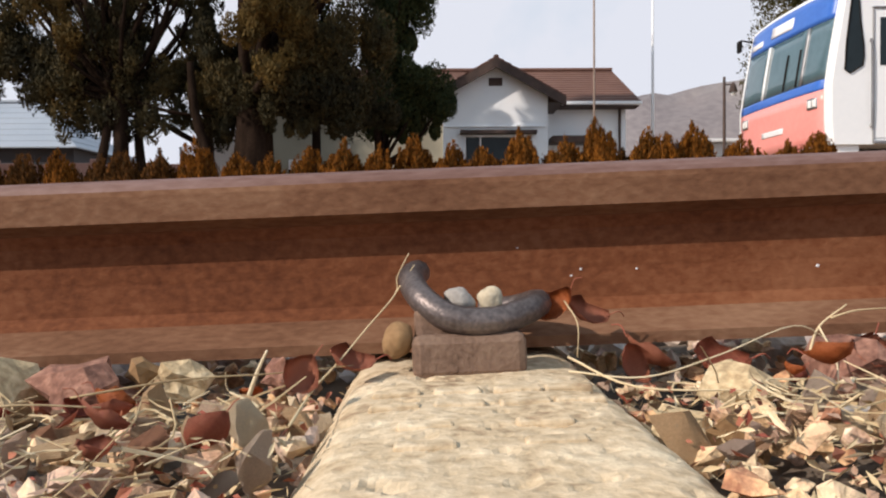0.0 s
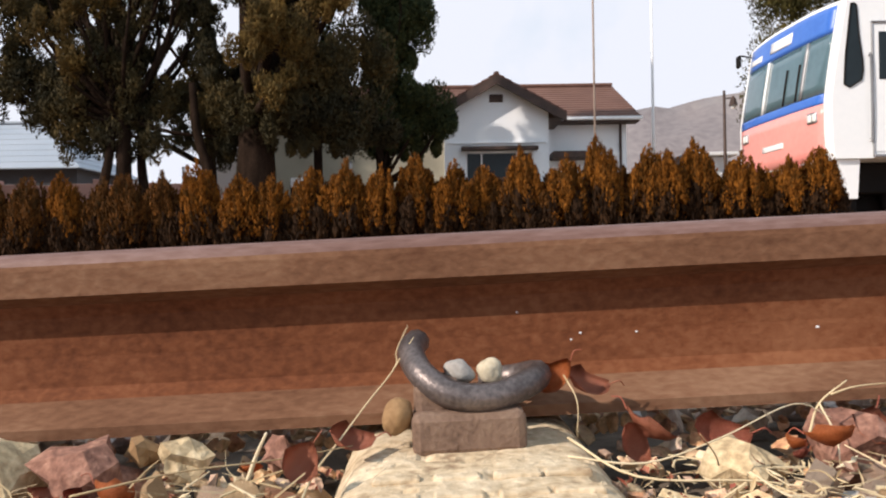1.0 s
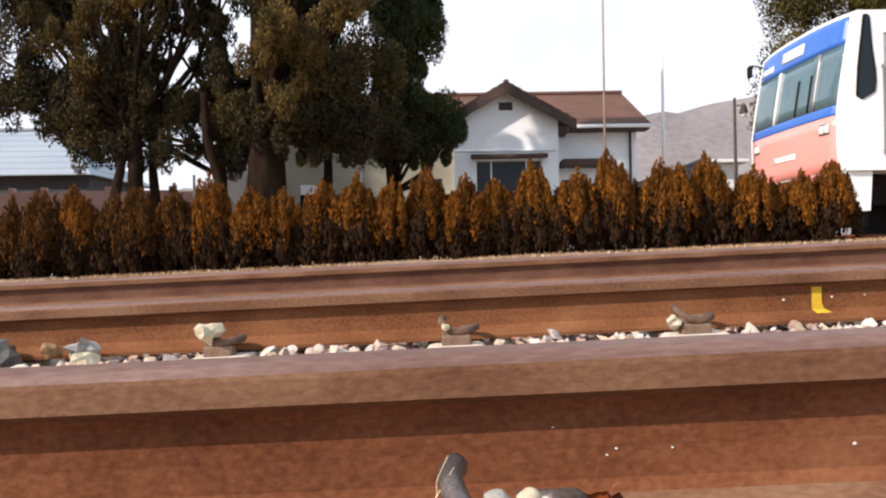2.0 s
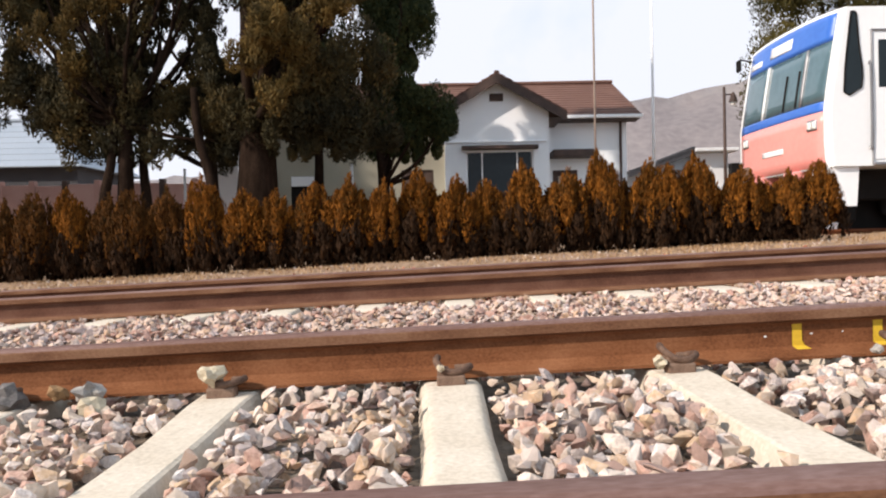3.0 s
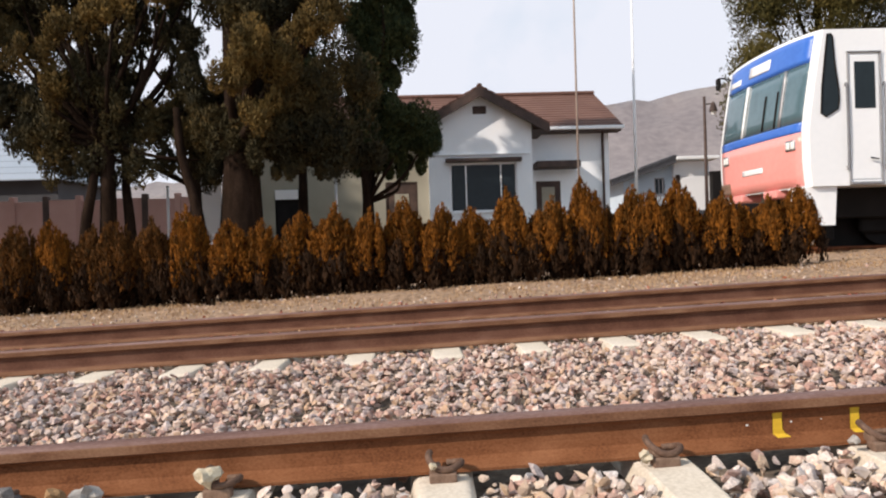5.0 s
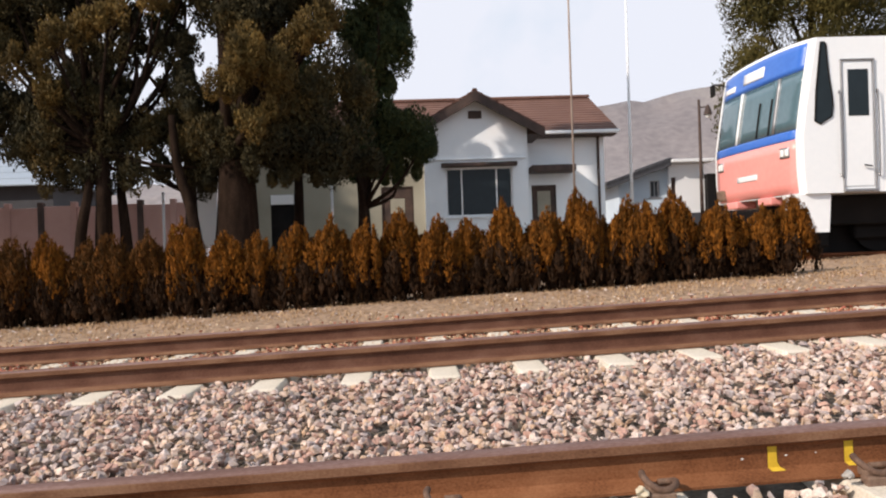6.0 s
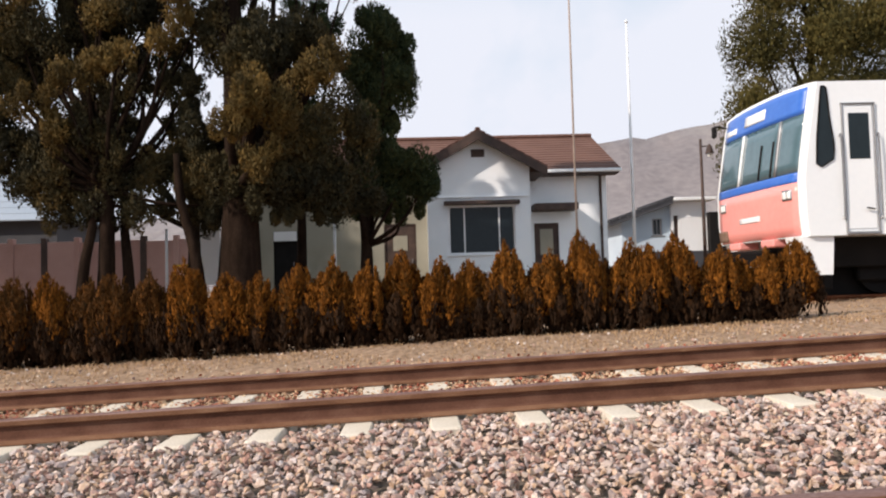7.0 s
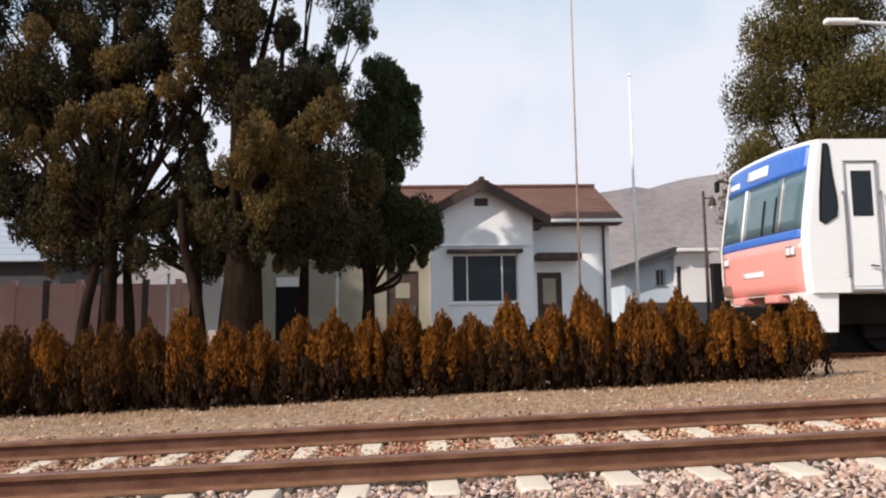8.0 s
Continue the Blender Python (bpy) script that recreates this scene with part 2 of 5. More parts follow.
LAMPGLASS = material("lamp_glass", [(0.75, 0.75, 0.72), (0.85, 0.85, 0.83)], 8, 60, 0.15, 0, 0)


def glass(name, tint, rough=0.05, spec=0.9):
    m = material(name, [tuple(c * 0.7 for c in tint), tint], 0.6, 8.0, rough, 0, 0)
    m.node_tree.nodes["Principled BSDF"].inputs["Specular IOR Level"].default_value = spec
    return m


PANE = glass("window_glass", (0.018, 0.028, 0.034), 0.08, 0.18)
WINDSCREEN = glass("windscreen_glass", (0.10, 0.17, 0.20), 0.08)


# ---- mesh helpers ----
def part(name, bm, mat, parent, label="", smooth=False):
    me = bpy.data.meshes.new(name)
    bmesh.ops.recalc_face_normals(bm, faces=bm.faces[:])
    bm.to_mesh(me)
    bm.free()
    return part_mesh(name, me, mat, parent, label, smooth)


def part_mesh(name, me, mat, parent, label="", smooth=False):
    if mat and not me.materials:
        me.materials.append(mat)
    if smooth:
        me.polygons.foreach_set("use_smooth", [True] * len(me.polygons))
    ob = new(name, me)
    if parent:
        ob.parent = parent
    if label:
        ob["label"] = label
    return ob


def thing(name, label, category, group="", kind="", m=None):
    ob = new(name)
    ob.empty_display_size = 0.1
    if m is not None:
        ob.matrix_basis = m
    return tagged(ob, label, category, group, kind)


def box(bm, a, b, bevel=0.0, segments=1):
    a, b = Vector(a), Vector(b)
    size, mid = b - a, (a + b) / 2
    made = bmesh.ops.create_cube(bm, size=1, matrix=Matrix.LocRotScale(mid, None, size))
    if bevel:
        edges = {e for v in made["verts"] for e in v.link_edges}
        bmesh.ops.bevel(bm, geom=list(edges), offset=bevel, segments=segments, affect="EDGES", profile=0.5)
    return bm


def boxed(a, b, bevel=0.0, segments=1):
    return box(bmesh.new(), a, b, bevel, segments)


def prism(bm, outline, axis, lo, hi):
    """A closed outline of pairs, carried along an axis from lo to hi."""
    def at(p, v):
        return (v, *p) if axis == "x" else (p[0], v, p[1]) if axis == "y" else (*p, v)
    a = [bm.verts.new(at(p, lo)) for p in outline]
    b = [bm.verts.new(at(p, hi)) for p in outline]
    k = len(outline)
    for i in range(k):
        bm.faces.new((a[i], a[(i + 1) % k], b[(i + 1) % k], b[i]))
    bm.faces.new(a[::-1])
    bm.faces.new(b)
    return bm


def tube(bm, points, radii, sides=8, caps=True):
    """A round bar through the points."""
    points = [Vector(p) for p in points]
    if not hasattr(radii, "__len__"):
        radii = [radii] * len(points)
    rings, ref = [], None
    for i, p in enumerate(points):
        way = (points[min(i + 1, len(points) - 1)] - points[max(i - 1, 0)]).normalized()
        if ref is None:
            ref = way.orthogonal().normalized()
        side = (ref - way * ref.dot(way)).normalized()
        ref = side
        up = way.cross(side)
        rings.append([bm.verts.new(p + radii[i] * (math.cos(a) * side + math.sin(a) * up)) for a in (2 * math.pi * k / sides for k in range(sides))])
    for a, b in zip(rings, rings[1:]):
        for k in range(sides):
            bm.faces.new((a[k], a[(k + 1) % sides], b[(k + 1) % sides], b[k]))
    if caps:
        bm.faces.new(rings[0][::-1])
        bm.faces.new(rings[-1])
    return bm


def curve_points(points, steps=6):
    """A smooth line through the points."""
    p = [Vector(q) for q in points]
    p = [2 * p[0] - p[1], *p, 2 * p[-1] - p[-2]]
    out = []
    for i in range(1, len(p) - 2):
        for k in range(steps):
            t = k / steps
            out.append(0.5 * (2 * p[i] + (p[i + 1] - p[i - 1]) * t + (2 * p[i - 1] - 5 * p[i] + 4 * p[i + 1] - p[i + 2]) * t * t + (3 * p[i] - p[i - 1] - 3 * p[i + 1] + p[i + 2]) * t ** 3))
    return [*out, p[-2]]


def mesh_of(name, verts, faces):
    """A mesh from arrays: verts (n, 3), faces (m, k)."""
    me = bpy.data.meshes.new(name)
    m, k = faces.shape
    me.vertices.add(len(verts))
    me.vertices.foreach_set("co", np.asarray(verts, np.float32).ravel())
    me.loops.add(m * k)
    me.loops.foreach_set("vertex_index", faces.astype(np.int32).ravel())
    me.polygons.add(m)
    me.polygons.foreach_set("loop_start", np.arange(0, m * k, k, dtype=np.int32))
    me.polygons.foreach_set("use_smooth", [False] * m)
    me.update(calc_edges=True)
    return me


def random_turns(rng, n):
    q = rng.normal(size=(n, 4))
    q /= np.linalg.norm(q, axis=1)[:, None]
    w, x, y, z = q.T
    return np.stack([np.stack([1 - 2 * (y * y + z * z), 2 * (x * y - z * w), 2 * (x * z + y * w)], -1),
                     np.stack([2 * (x * y + z * w), 1 - 2 * (x * x + z * z), 2 * (y * z - x * w)], -1),
                     np.stack([2 * (x * z - y * w), 2 * (y * z + x * w), 1 - 2 * (x * x + y * y)], -1)], 1)


def sprays(name, rng, centre, way, length, width, face=None):
    """Many small leaf sprays, each a bent kite, at the centres along the ways."""
    n = len(centre)
    way = way / np.linalg.norm(way, axis=1)[:, None]
    side = np.cross(way, rng.normal(size=(n, 3)) if face is None else face + rng.normal(size=(n, 3)) * 0.3)
    side /= np.linalg.norm(side, axis=1)[:, None]
    bend = np.cross(way, side)
    l, w = length[:, None], width[:, None]
    v = np.stack([centre - way * l * 0.5, centre + side * w * 0.5 + bend * w * 0.18, centre + way * l * 0.5, centre - side * w * 0.5 + bend * w * 0.18], 1).reshape(-1, 3)
    i = np.arange(n)[:, None] * 4
    return mesh_of(name, v, np.concatenate([i + [0, 1, 2], i + [0, 2, 3]]))


# ---- ground ----
def smooth01(v, a, b):
    t = np.clip((v - a) / (b - a), 0, 1)
    return t * t * (3 - 2 * t)


def level(x, y):
    """Height of the ground, before pebbles."""
    x, y = np.asarray(x, float), np.asarray(y, float)
    z = -0.075 + 0.055 * smooth01(y, 2.2, 3.6) + 0.19 * smooth01(y, 5.5, 6.1) + 0.04 * smooth01(y, 6.1, 7.3)
    z = z - 0.25 * smooth01(-y, 1.3, 3.0) + 0.3 * smooth01(y, 12, 20)
    near = 1 - smooth01(np.abs(x), 12, 40)
    fade = 1 - smooth01(y, 11, 18)
    return z + math.tan(radians(GRADE)) * x * near * fade


def axis_steps(lo, hi, fine_lo, fine_hi, step):
    mid = np.arange(fine_lo, fine_hi + step / 2, step)
    a = fine_hi + np.geomspace(step, hi - fine_hi, 40)
    b = fine_lo - np.geomspace(step, fine_lo - lo, 40)
    return np.concatenate([b[::-1], mid, a])


def build_ground():
    xs, ys = axis_steps(-3000, 3000, -8, 9, 0.09), axis_steps(-3000, 3000, -1.5, 13, 0.09)
    X, Y = np.meshgrid(xs, ys)
    Z = level(X, Y)
    rng = np.random.default_rng(3)
    rough = (np.abs(X) < 10) & (Y > -2) & (Y < 14)
    Z = Z + rough * rng.normal(0, 0.006, Z.shape) + rough * 0.02 * np.sin(X * 2.1 + 1.3 * np.sin(Y * 1.7)) * np.sin(Y * 2.6 + X) * (Y > 5.8)
    n, m = len(ys), len(xs)
    k = (np.arange(n - 1)[:, None] * m + np.arange(m - 1)[None]).ravel()
    me = mesh_of("ground", np.stack([X, Y, Z], -1).reshape(-1, 3), np.stack([k, k + 1, k + m + 1, k + m], 1))
    mat = material("soil_and_gravel", [(0.06, 0.046, 0.036), (0.13, 0.10, 0.075), (0.20, 0.16, 0.125)], 2.0, 45.0, 0.95, 0, 0.6)
    n, l = mat.node_tree.nodes, mat.node_tree.links
    shader = n["Principled BSDF"]
    # dry grass over soil beyond the far rail
    at, split = n.new("ShaderNodeTexCoord"), n.new("ShaderNodeSeparateXYZ")
    l.new(at.outputs["Object"], split.inputs[0])
    wobble = n.new("ShaderNodeTexNoise")
    wobble.inputs["Scale"].default_value = 1.6
    l.new(at.outputs["Object"], wobble.inputs["Vector"])
    add = n.new("ShaderNodeMath")
    add.operation = "MULTIPLY_ADD"
    add.inputs[1].default_value = 0.9
    l.new(wobble.outputs["Fac"], add.inputs[0])
    l.new(split.outputs["Y"], add.inputs[2])
    edge = n.new("ShaderNodeMapRange")
    edge.inputs["From Min"].default_value, edge.inputs["From Max"].default_value = 6.0, 6.4
    l.new(add.outputs[0], edge.inputs["Value"])
    tan = n.new("ShaderNodeValToRGB")
    for e, c in zip(tan.color_ramp.elements, [(0.17, 0.105, 0.062, 1), (0.41, 0.275, 0.18, 1)]):
        e.color = c
    tan.color_ramp.elements[0].position, tan.color_ramp.elements[1].position = 0.3, 0.72
    speck = n.new("ShaderNodeTexNoise")
    speck.inputs["Scale"].default_value, speck.inputs["Detail"].default_value = 14, 6
    l.new(at.outputs["Object"], speck.inputs["Vector"])
    l.new(speck.outputs["Fac"], tan.inputs["Fac"])
    mix = n.new("ShaderNodeMixRGB")
    l.new(edge.outputs["Result"], mix.inputs["Fac"])
    l.new(shader.inputs["Base Color"].links[0].from_socket, mix.inputs[1])
    l.new(tan.outputs["Color"], mix.inputs[2])
    l.new(mix.outputs["Color"], shader.inputs["Base Color"])
    tagged(part_mesh("ground", me, mat, None, smooth=True), "brown gravelly soil with dry tan grass", "ground", kind="structure")


build_ground()


# ---- rails, sleepers, clips ----
RAIL_PROFILE = [(-0.0635, 0), (-0.0635, 0.009), (-0.05, 0.0135), (-0.02, 0.024), (-0.0105, 0.034), (-0.0078, 0.06), (-0.0085, 0.095), (-0.013, 0.106), (-0.0325, 0.1145), (-0.0328, 0.137), (-0.0320, 0.1415), (-0.0300, 0.1455), (-0.0265, 0.149), (-0.0215, 0.1513), (-0.012, 0.1526), (0.0, 0.153)]
RAIL_OUTLINE = RAIL_PROFILE + [(-y, z) for y, z in RAIL_PROFILE[-2::-1]]
RAILS = ((0.0, 0.0), (1.5, 0.0), (3.865, 0.055), (5.462, 0.055))


def rail(y, z, label):
    xs = [-60, -20, -8, -4, -2, -1, 0, 1, 2, 4, 8, 20, 60]
    root = thing("rail", label, "railway rail", "rails of the two tracks", m=TRACK @ pose(0, y, z))
    k = len(RAIL_OUTLINE)
    pieces = {"rail_foot": [], "rail_web": [], "rail_head": []}
    for i in range(k):
        h = (RAIL_OUTLINE[i][1] + RAIL_OUTLINE[(i + 1) % k][1]) / 2
        pieces["rail_foot" if h < 0.021 else "rail_web" if h < 0.103 else "rail_head"].append(i)
    for name, sides in pieces.items():
        bm = bmesh.new()
        rings = [[bm.verts.new((x, p, q)) for p, q in RAIL_OUTLINE] for x in xs]
        for a, b in zip(rings, rings[1:]):
            for i in sides:
                bm.faces.new((a[i], b[i], b[(i + 1) % k], a[(i + 1) % k]))
        bmesh.ops.delete(bm, geom=[v for v in bm.verts if not v.link_faces], context="VERTS")
        bar = part(name, bm, {"rail_foot": RUSTORANGE if 1 < y < 2 else RUSTDUST, "rail_web": RUSTORANGE if 1 < y < 2 else RUSTDULL if y > 3 else RUST, "rail_head": RUSTDUST}[name], root, {"rail_foot": "dusty brown rail foot", "rail_web": "", "rail_head": "worn rail head"}[name])
        if name == "rail_head":
            bar.data.materials.append(RAILTOP)
            for p in bar.data.polygons:
                p.material_index = int(p.center.z > 0.143)
    return root


rail_objects = [rail(y, z, l) for (y, z), l in zip(RAILS, ("rusty brown steel rail close by, dark under its head", "rusty brown steel rail with yellow paint marks", "rusty brown steel rail of the farther track", "rusty brown steel rail beside dry grass"))]


def paint_mark(x, tail):
    bm = bmesh.new()
    rows = [(0.104, -0.015, 0.017), (0.085, -0.013, 0.015), (0.05, -0.016, 0.014), (0.034, -0.016, 0.022), (0.024, -0.006, 0.026 + tail)]
    def off(z):
        return -0.0105 if z > 0.09 else -0.0098 if z > 0.05 else -0.0122 if z > 0.03 else -0.0212
    verts = [[bm.verts.new((x + s, off(z), z)) for s in np.linspace(a, b, 4)] for z, a, b in rows]
    for a, b in zip(verts, verts[1:]):
        for i in range(3):
            bm.faces.new((a[i], a[i + 1], b[i + 1], b[i]))
    part("paint_mark", bm, YELLOW, rail_objects[1], "yellow paint mark")


paint_mark(1.05, 0.012)
paint_mark(1.295, 0.0)


def paint_fleck(x, z, size, on=0):
    bm = bmesh.new()
    bmesh.ops.create_icosphere(bm, subdivisions=1, radius=1, matrix=Matrix.LocRotScale((x, -0.0086 if z < 0.09 else -0.0095, z), None, (size, 0.0006, size * 0.7)))
    part("paint_fleck", bm, PAINTWHITE, rail_objects[on], "tiny white fleck")


for fleck in ((0.955, 0.066, 0.005, 1), (1.095, 0.068, 0.0045, 1), (1.19, 0.07, 0.003, 1), (-0.196, 0.04, 0.0012), (0.0765, 0.08, 0.001), (0.123, 0.0536, 0.0013), (0.1315, 0.059, 0.0015), (0.181, 0.0576, 0.0013), (0.341, 0.0536, 0.002)):
    paint_fleck(*fleck)


def sleeper_mesh(length, top, bottom, seed):
    rng = random.Random(seed)
    bm = bmesh.new()
    ys = [-length / 2, -length / 2 + 0.03, -0.9, -0.55, -0.2, 0.2, 0.55, 0.9, length / 2 - 0.03, length / 2]
    rings = []
    for i, y in enumerate(ys):
        end = i in (0, len(ys) - 1)
        w = top / 2 * (0.9 if end else 1 - 0.1 * (abs(y) < 0.6) - 0.12 * (abs(y) < 0.4))
        z = -0.012 if end else 0.0
        z -= 0.012 * (abs(y) < 0.4)
        pts = [(-bottom / 2, -0.2), (-w - 0.007, z - 0.02), (-w, z - 0.004), (-w + 0.008, z), (w - 0.008, z), (w, z - 0.004), (w + 0.007, z - 0.02), (bottom / 2, -0.2)]
        rings.append([bm.verts.new((x + rng.uniform(-1, 1) * 0.0015, y, q + rng.uniform(-1, 1) * 0.0012)) for x, q in pts])
    for a, b in zip(rings, rings[1:]):
        for j in range(7):
            bm.faces.new((a[j], a[j + 1], b[j + 1], b[j]))
    bm.faces.new(rings[0])
    bm.faces.new(rings[-1])
    bmesh.ops.recalc_face_normals(bm, faces=bm.faces[:])
    me = bpy.data.meshes.new("concrete_sleeper")
    bm.to_mesh(me)
    bm.free()
    me.materials.append(CLEANCONCRETE)
    return me


def near_sleeper_mesh(length, top, bottom):
    """The sleeper close by: its cast top is pitted, lumpy and worn."""
    half = length / 2
    ys = [-half, -half + 0.006] + [float(v) for v in np.arange(-half + 0.012, -0.78, 0.0042)] + [-0.7, -0.55, -0.2, 0.2, 0.55, 0.9, half - 0.03, half]
    us = [float(v) for v in np.linspace(-1, 1, 50)]
    bm = bmesh.new()
    rings = []
    for i, y in enumerate(ys):
        end = i in (0, len(ys) - 1)
        w = top / 2 * (0.92 if end else 1 - 0.1 * (abs(y) < 0.6) - 0.12 * (abs(y) < 0.4))
        base = (-0.012 if end else 0.0) - 0.012 * (abs(y) < 0.4)
        ring = [bm.verts.new((-bottom / 2, y, -0.2)), bm.verts.new((-w - 0.012, y, base - 0.02))]
        for u in us:
            p = Vector((u * w, y, 0))
            worn = 1.0 if y < -0.77 else 0.0
            lump = noise.noise(p * 24) * 0.0014 + noise.noise(p * 90 + Vector((3, 1, 7))) * 0.0005
            pit = max(0.0, noise.noise(p * 46 + Vector((9, 4, 2))) - 0.34) * 0.013 + max(0.0, noise.noise(p * 150) - 0.42) * 0.006
            ring.append(bm.verts.new((u * w + noise.noise(p * 40 + Vector((0, 0, 5))) * 0.002 * worn * abs(u) ** 6, y, base - 0.006 * abs(u) ** 9 + (lump - pit) * worn)))
        ring += [bm.verts.new((w + 0.012, y, base - 0.02)), bm.verts.new((bottom / 2, y, -0.2))]
        rings.append(ring)
    for a, b in zip(rings, rings[1:]):
        for j in range(len(a) - 1):
            bm.faces.new((a[j], a[j + 1], b[j + 1], b[j]))
    bm.faces.new(rings[0])
    bm.faces.new(rings[-1])
    bmesh.ops.recalc_face_normals(bm, faces=bm.faces[:])
    me = bpy.data.meshes.new("concrete_sleeper")
    bm.to_mesh(me)
    bm.free()
    me.materials.append(CONCRETE)
    # cleaner between the rails
    me.materials.append(CLEANCONCRETE)
    me.polygons.foreach_set("material_index", [int(p.center.y > -0.72) for p in me.polygons])
    return me


NEAR_SLEEPER = near_sleeper_mesh(2.4, 0.165, 0.25)
SLEEPERS = [sleeper_mesh(2.4, 0.172, 0.27, s) for s in range(4)]
sleeper_spots = []
for k in range(-14, 16):
    sleeper_spots.append((0.659 * k + (0.011 if k == 0 else 0.018), 0.75, -0.006))
for k in range(-17, 19):
    sleeper_spots.append((0.07 + 0.523 * k, 4.66, 0.049))
for i, (x, y, z) in enumerate(sleeper_spots):
    ob = new("concrete_sleeper", NEAR_SLEEPER if abs(x) < 0.1 and y < 1 else SLEEPERS[i % 4])
    ob.matrix_basis = TRACK @ pose(x, y, z, 0, 0, 1.0 if y < 1 else random.uniform(-0.6, 0.6))
    tagged(ob, "pale weathered concrete sleeper bedded in ballast", "sleeper", "sleepers of the near track" if y < 1 else "sleepers of the farther track")


# worn raised marks cast into the near sleeper's end, too worn to read
def cast_marks():
    root = [o for o in scene.objects if o.name.startswith("concrete_sleeper") and abs(o.matrix_basis.translation.x) < 0.05 and o.matrix_basis.translation.y < 1][0]
    for y, xs in ((-0.962, (-0.05, -0.012, 0.026, 0.058)), (-1.045, (-0.032, 0.03))):
        for x in xs:
            for dy in (-0.02, 0.016):
                bm = boxed((x - 0.015, y + dy - 0.005, -0.006), (x + 0.015, y + dy + 0.006, 0.0022), 0.002, 2)
                part("cast_mark", bm, CONCRETE, root, "worn raised cast bar")


cast_marks()


def rail_clip(bar, label):
    """Spring clip on its iron shoulder; +y faces the rail."""
    root = thing("rail_clip", label, "rail clip", "clips holding the rails")
    bm = boxed((-0.042, -0.032, -0.006), (0.040, 0.012, 0.026), 0.006, 2)
    box(bm, (-0.040, -0.02, 0.02), (-0.006, 0.03, 0.046), 0.006, 2)
    part("shoulder", bm, BLOCK, root)
    way = curve_points([(-0.037, 0.050, 0.068), (-0.042, 0.024, 0.064), (-0.033, -0.008, 0.050), (-0.012, -0.022, 0.037), (0.018, -0.022, 0.034), (0.046, -0.006, 0.040), (0.056, 0.022, 0.042), (0.040, 0.045, 0.036), (0.012, 0.050, 0.034)], 6)
    part("spring_bar", tube(bmesh.new(), way, [0.0105] * len(way), 10), bar, root, "bent spring-steel bar", True)
    return root


first_clip = rail_clip(IRON, "dark bent-steel spring clip on a rusty iron shoulder block")
rusty_clip = rail_clip(CLIPRUST, "rusty brown spring clip on an iron shoulder block")
clip_spots = []
for x, y, z in sleeper_spots:
    if y < 1 and abs(x) < 6:
        x += 0.007 if abs(x) < 0.1 else 0
        for ry, rz in RAILS[:2]:
            clip_spots += [(x - (ry - 0.855) * 0.0175 - 0.006, ry - 0.105, rz, 0), (x - (ry - 0.645) * 0.0175, ry + 0.105, rz, 180)]
for i, (x, y, z, turn) in enumerate(clip_spots):
    m = TRACK @ pose(x, y, z - 0.004, 0, 0, turn + random.uniform(-3, 3))
    if i == 0:
        first_clip.matrix_basis = m
    elif i == 1:
        rusty_clip.matrix_basis = m
    else:
        near = abs(clip_spots[i][0]) < 0.1 and clip_spots[i][1] < 0
        copy_thing(first_clip if near else rusty_clip, m)


# ---- ballast ----
def chip_shapes(seed, count, corners):
    """Broken-stone shapes: hulls of a few points, all with the same numbers of corners kept apart."""
    rng = np.random.default_rng(seed)
    out = []
    for _ in range(count):
        bm = bmesh.new()
        pts = rng.normal(size=(corners, 3))
        pts /= np.linalg.norm(pts, axis=1)[:, None]
        pts *= rng.uniform(0.7, 1.0, (corners, 1)) * [1.0, 0.8, 0.62]
        for p in pts:
            bm.verts.new(p)
        hull = bmesh.ops.convex_hull(bm, input=bm.verts[:])
        bmesh.ops.delete(bm, geom=[v for v in bm.verts if not v.link_faces], context="VERTS")
        bmesh.ops.triangulate(bm, faces=bm.faces[:])
        bm.verts.index_update()
        out.append((np.array([v.co for v in bm.verts]), np.array([[v.index for v in f.verts] for f in bm.faces])))
        bm.free()
    return out


CHIPS = chip_shapes(5, 16, 12)
ROCKS = chip_shapes(6, 12, 17)


def stones_mesh(name, rng, xyz, size):
    """One mesh of many stones."""
    verts, faces, base = [], [], 0
    pick = rng.integers(0, len(CHIPS), len(xyz))
    turn = random_turns(rng, len(xyz))
    for s, (v, f) in enumerate(CHIPS):
        i = np.flatnonzero(pick == s)
        if not len(i):
            continue
        w = np.einsum("nij,vj->nvi", turn[i], v) * size[i, None, None]
        w[:, :, 2] *= 0.85
        w += xyz[i, None]
        verts.append(w.reshape(-1, 3))
        faces.append((f[None] + (base + np.arange(len(i)) * len(v))[:, None, None]).reshape(-1, 3))
        base += len(i) * len(v)
    return mesh_of(name, np.concatenate(verts), np.concatenate(faces))


def on_sleeper(x, y):
    """Places where a stone would lie on a sleeper or a rail."""
    bad = np.zeros(len(x), bool)
    for sx, sy, _ in sleeper_spots:
        bad |= (np.abs(x - sx + (y - sy) * (0.0175 if sy < 1 else 0)) < np.where(y < 0, 0.09, 0.108)) & (np.abs(y - sy) < 1.21)
    for ry, _ in RAILS:
        bad |= np.abs(y - ry) < 0.085
    return bad


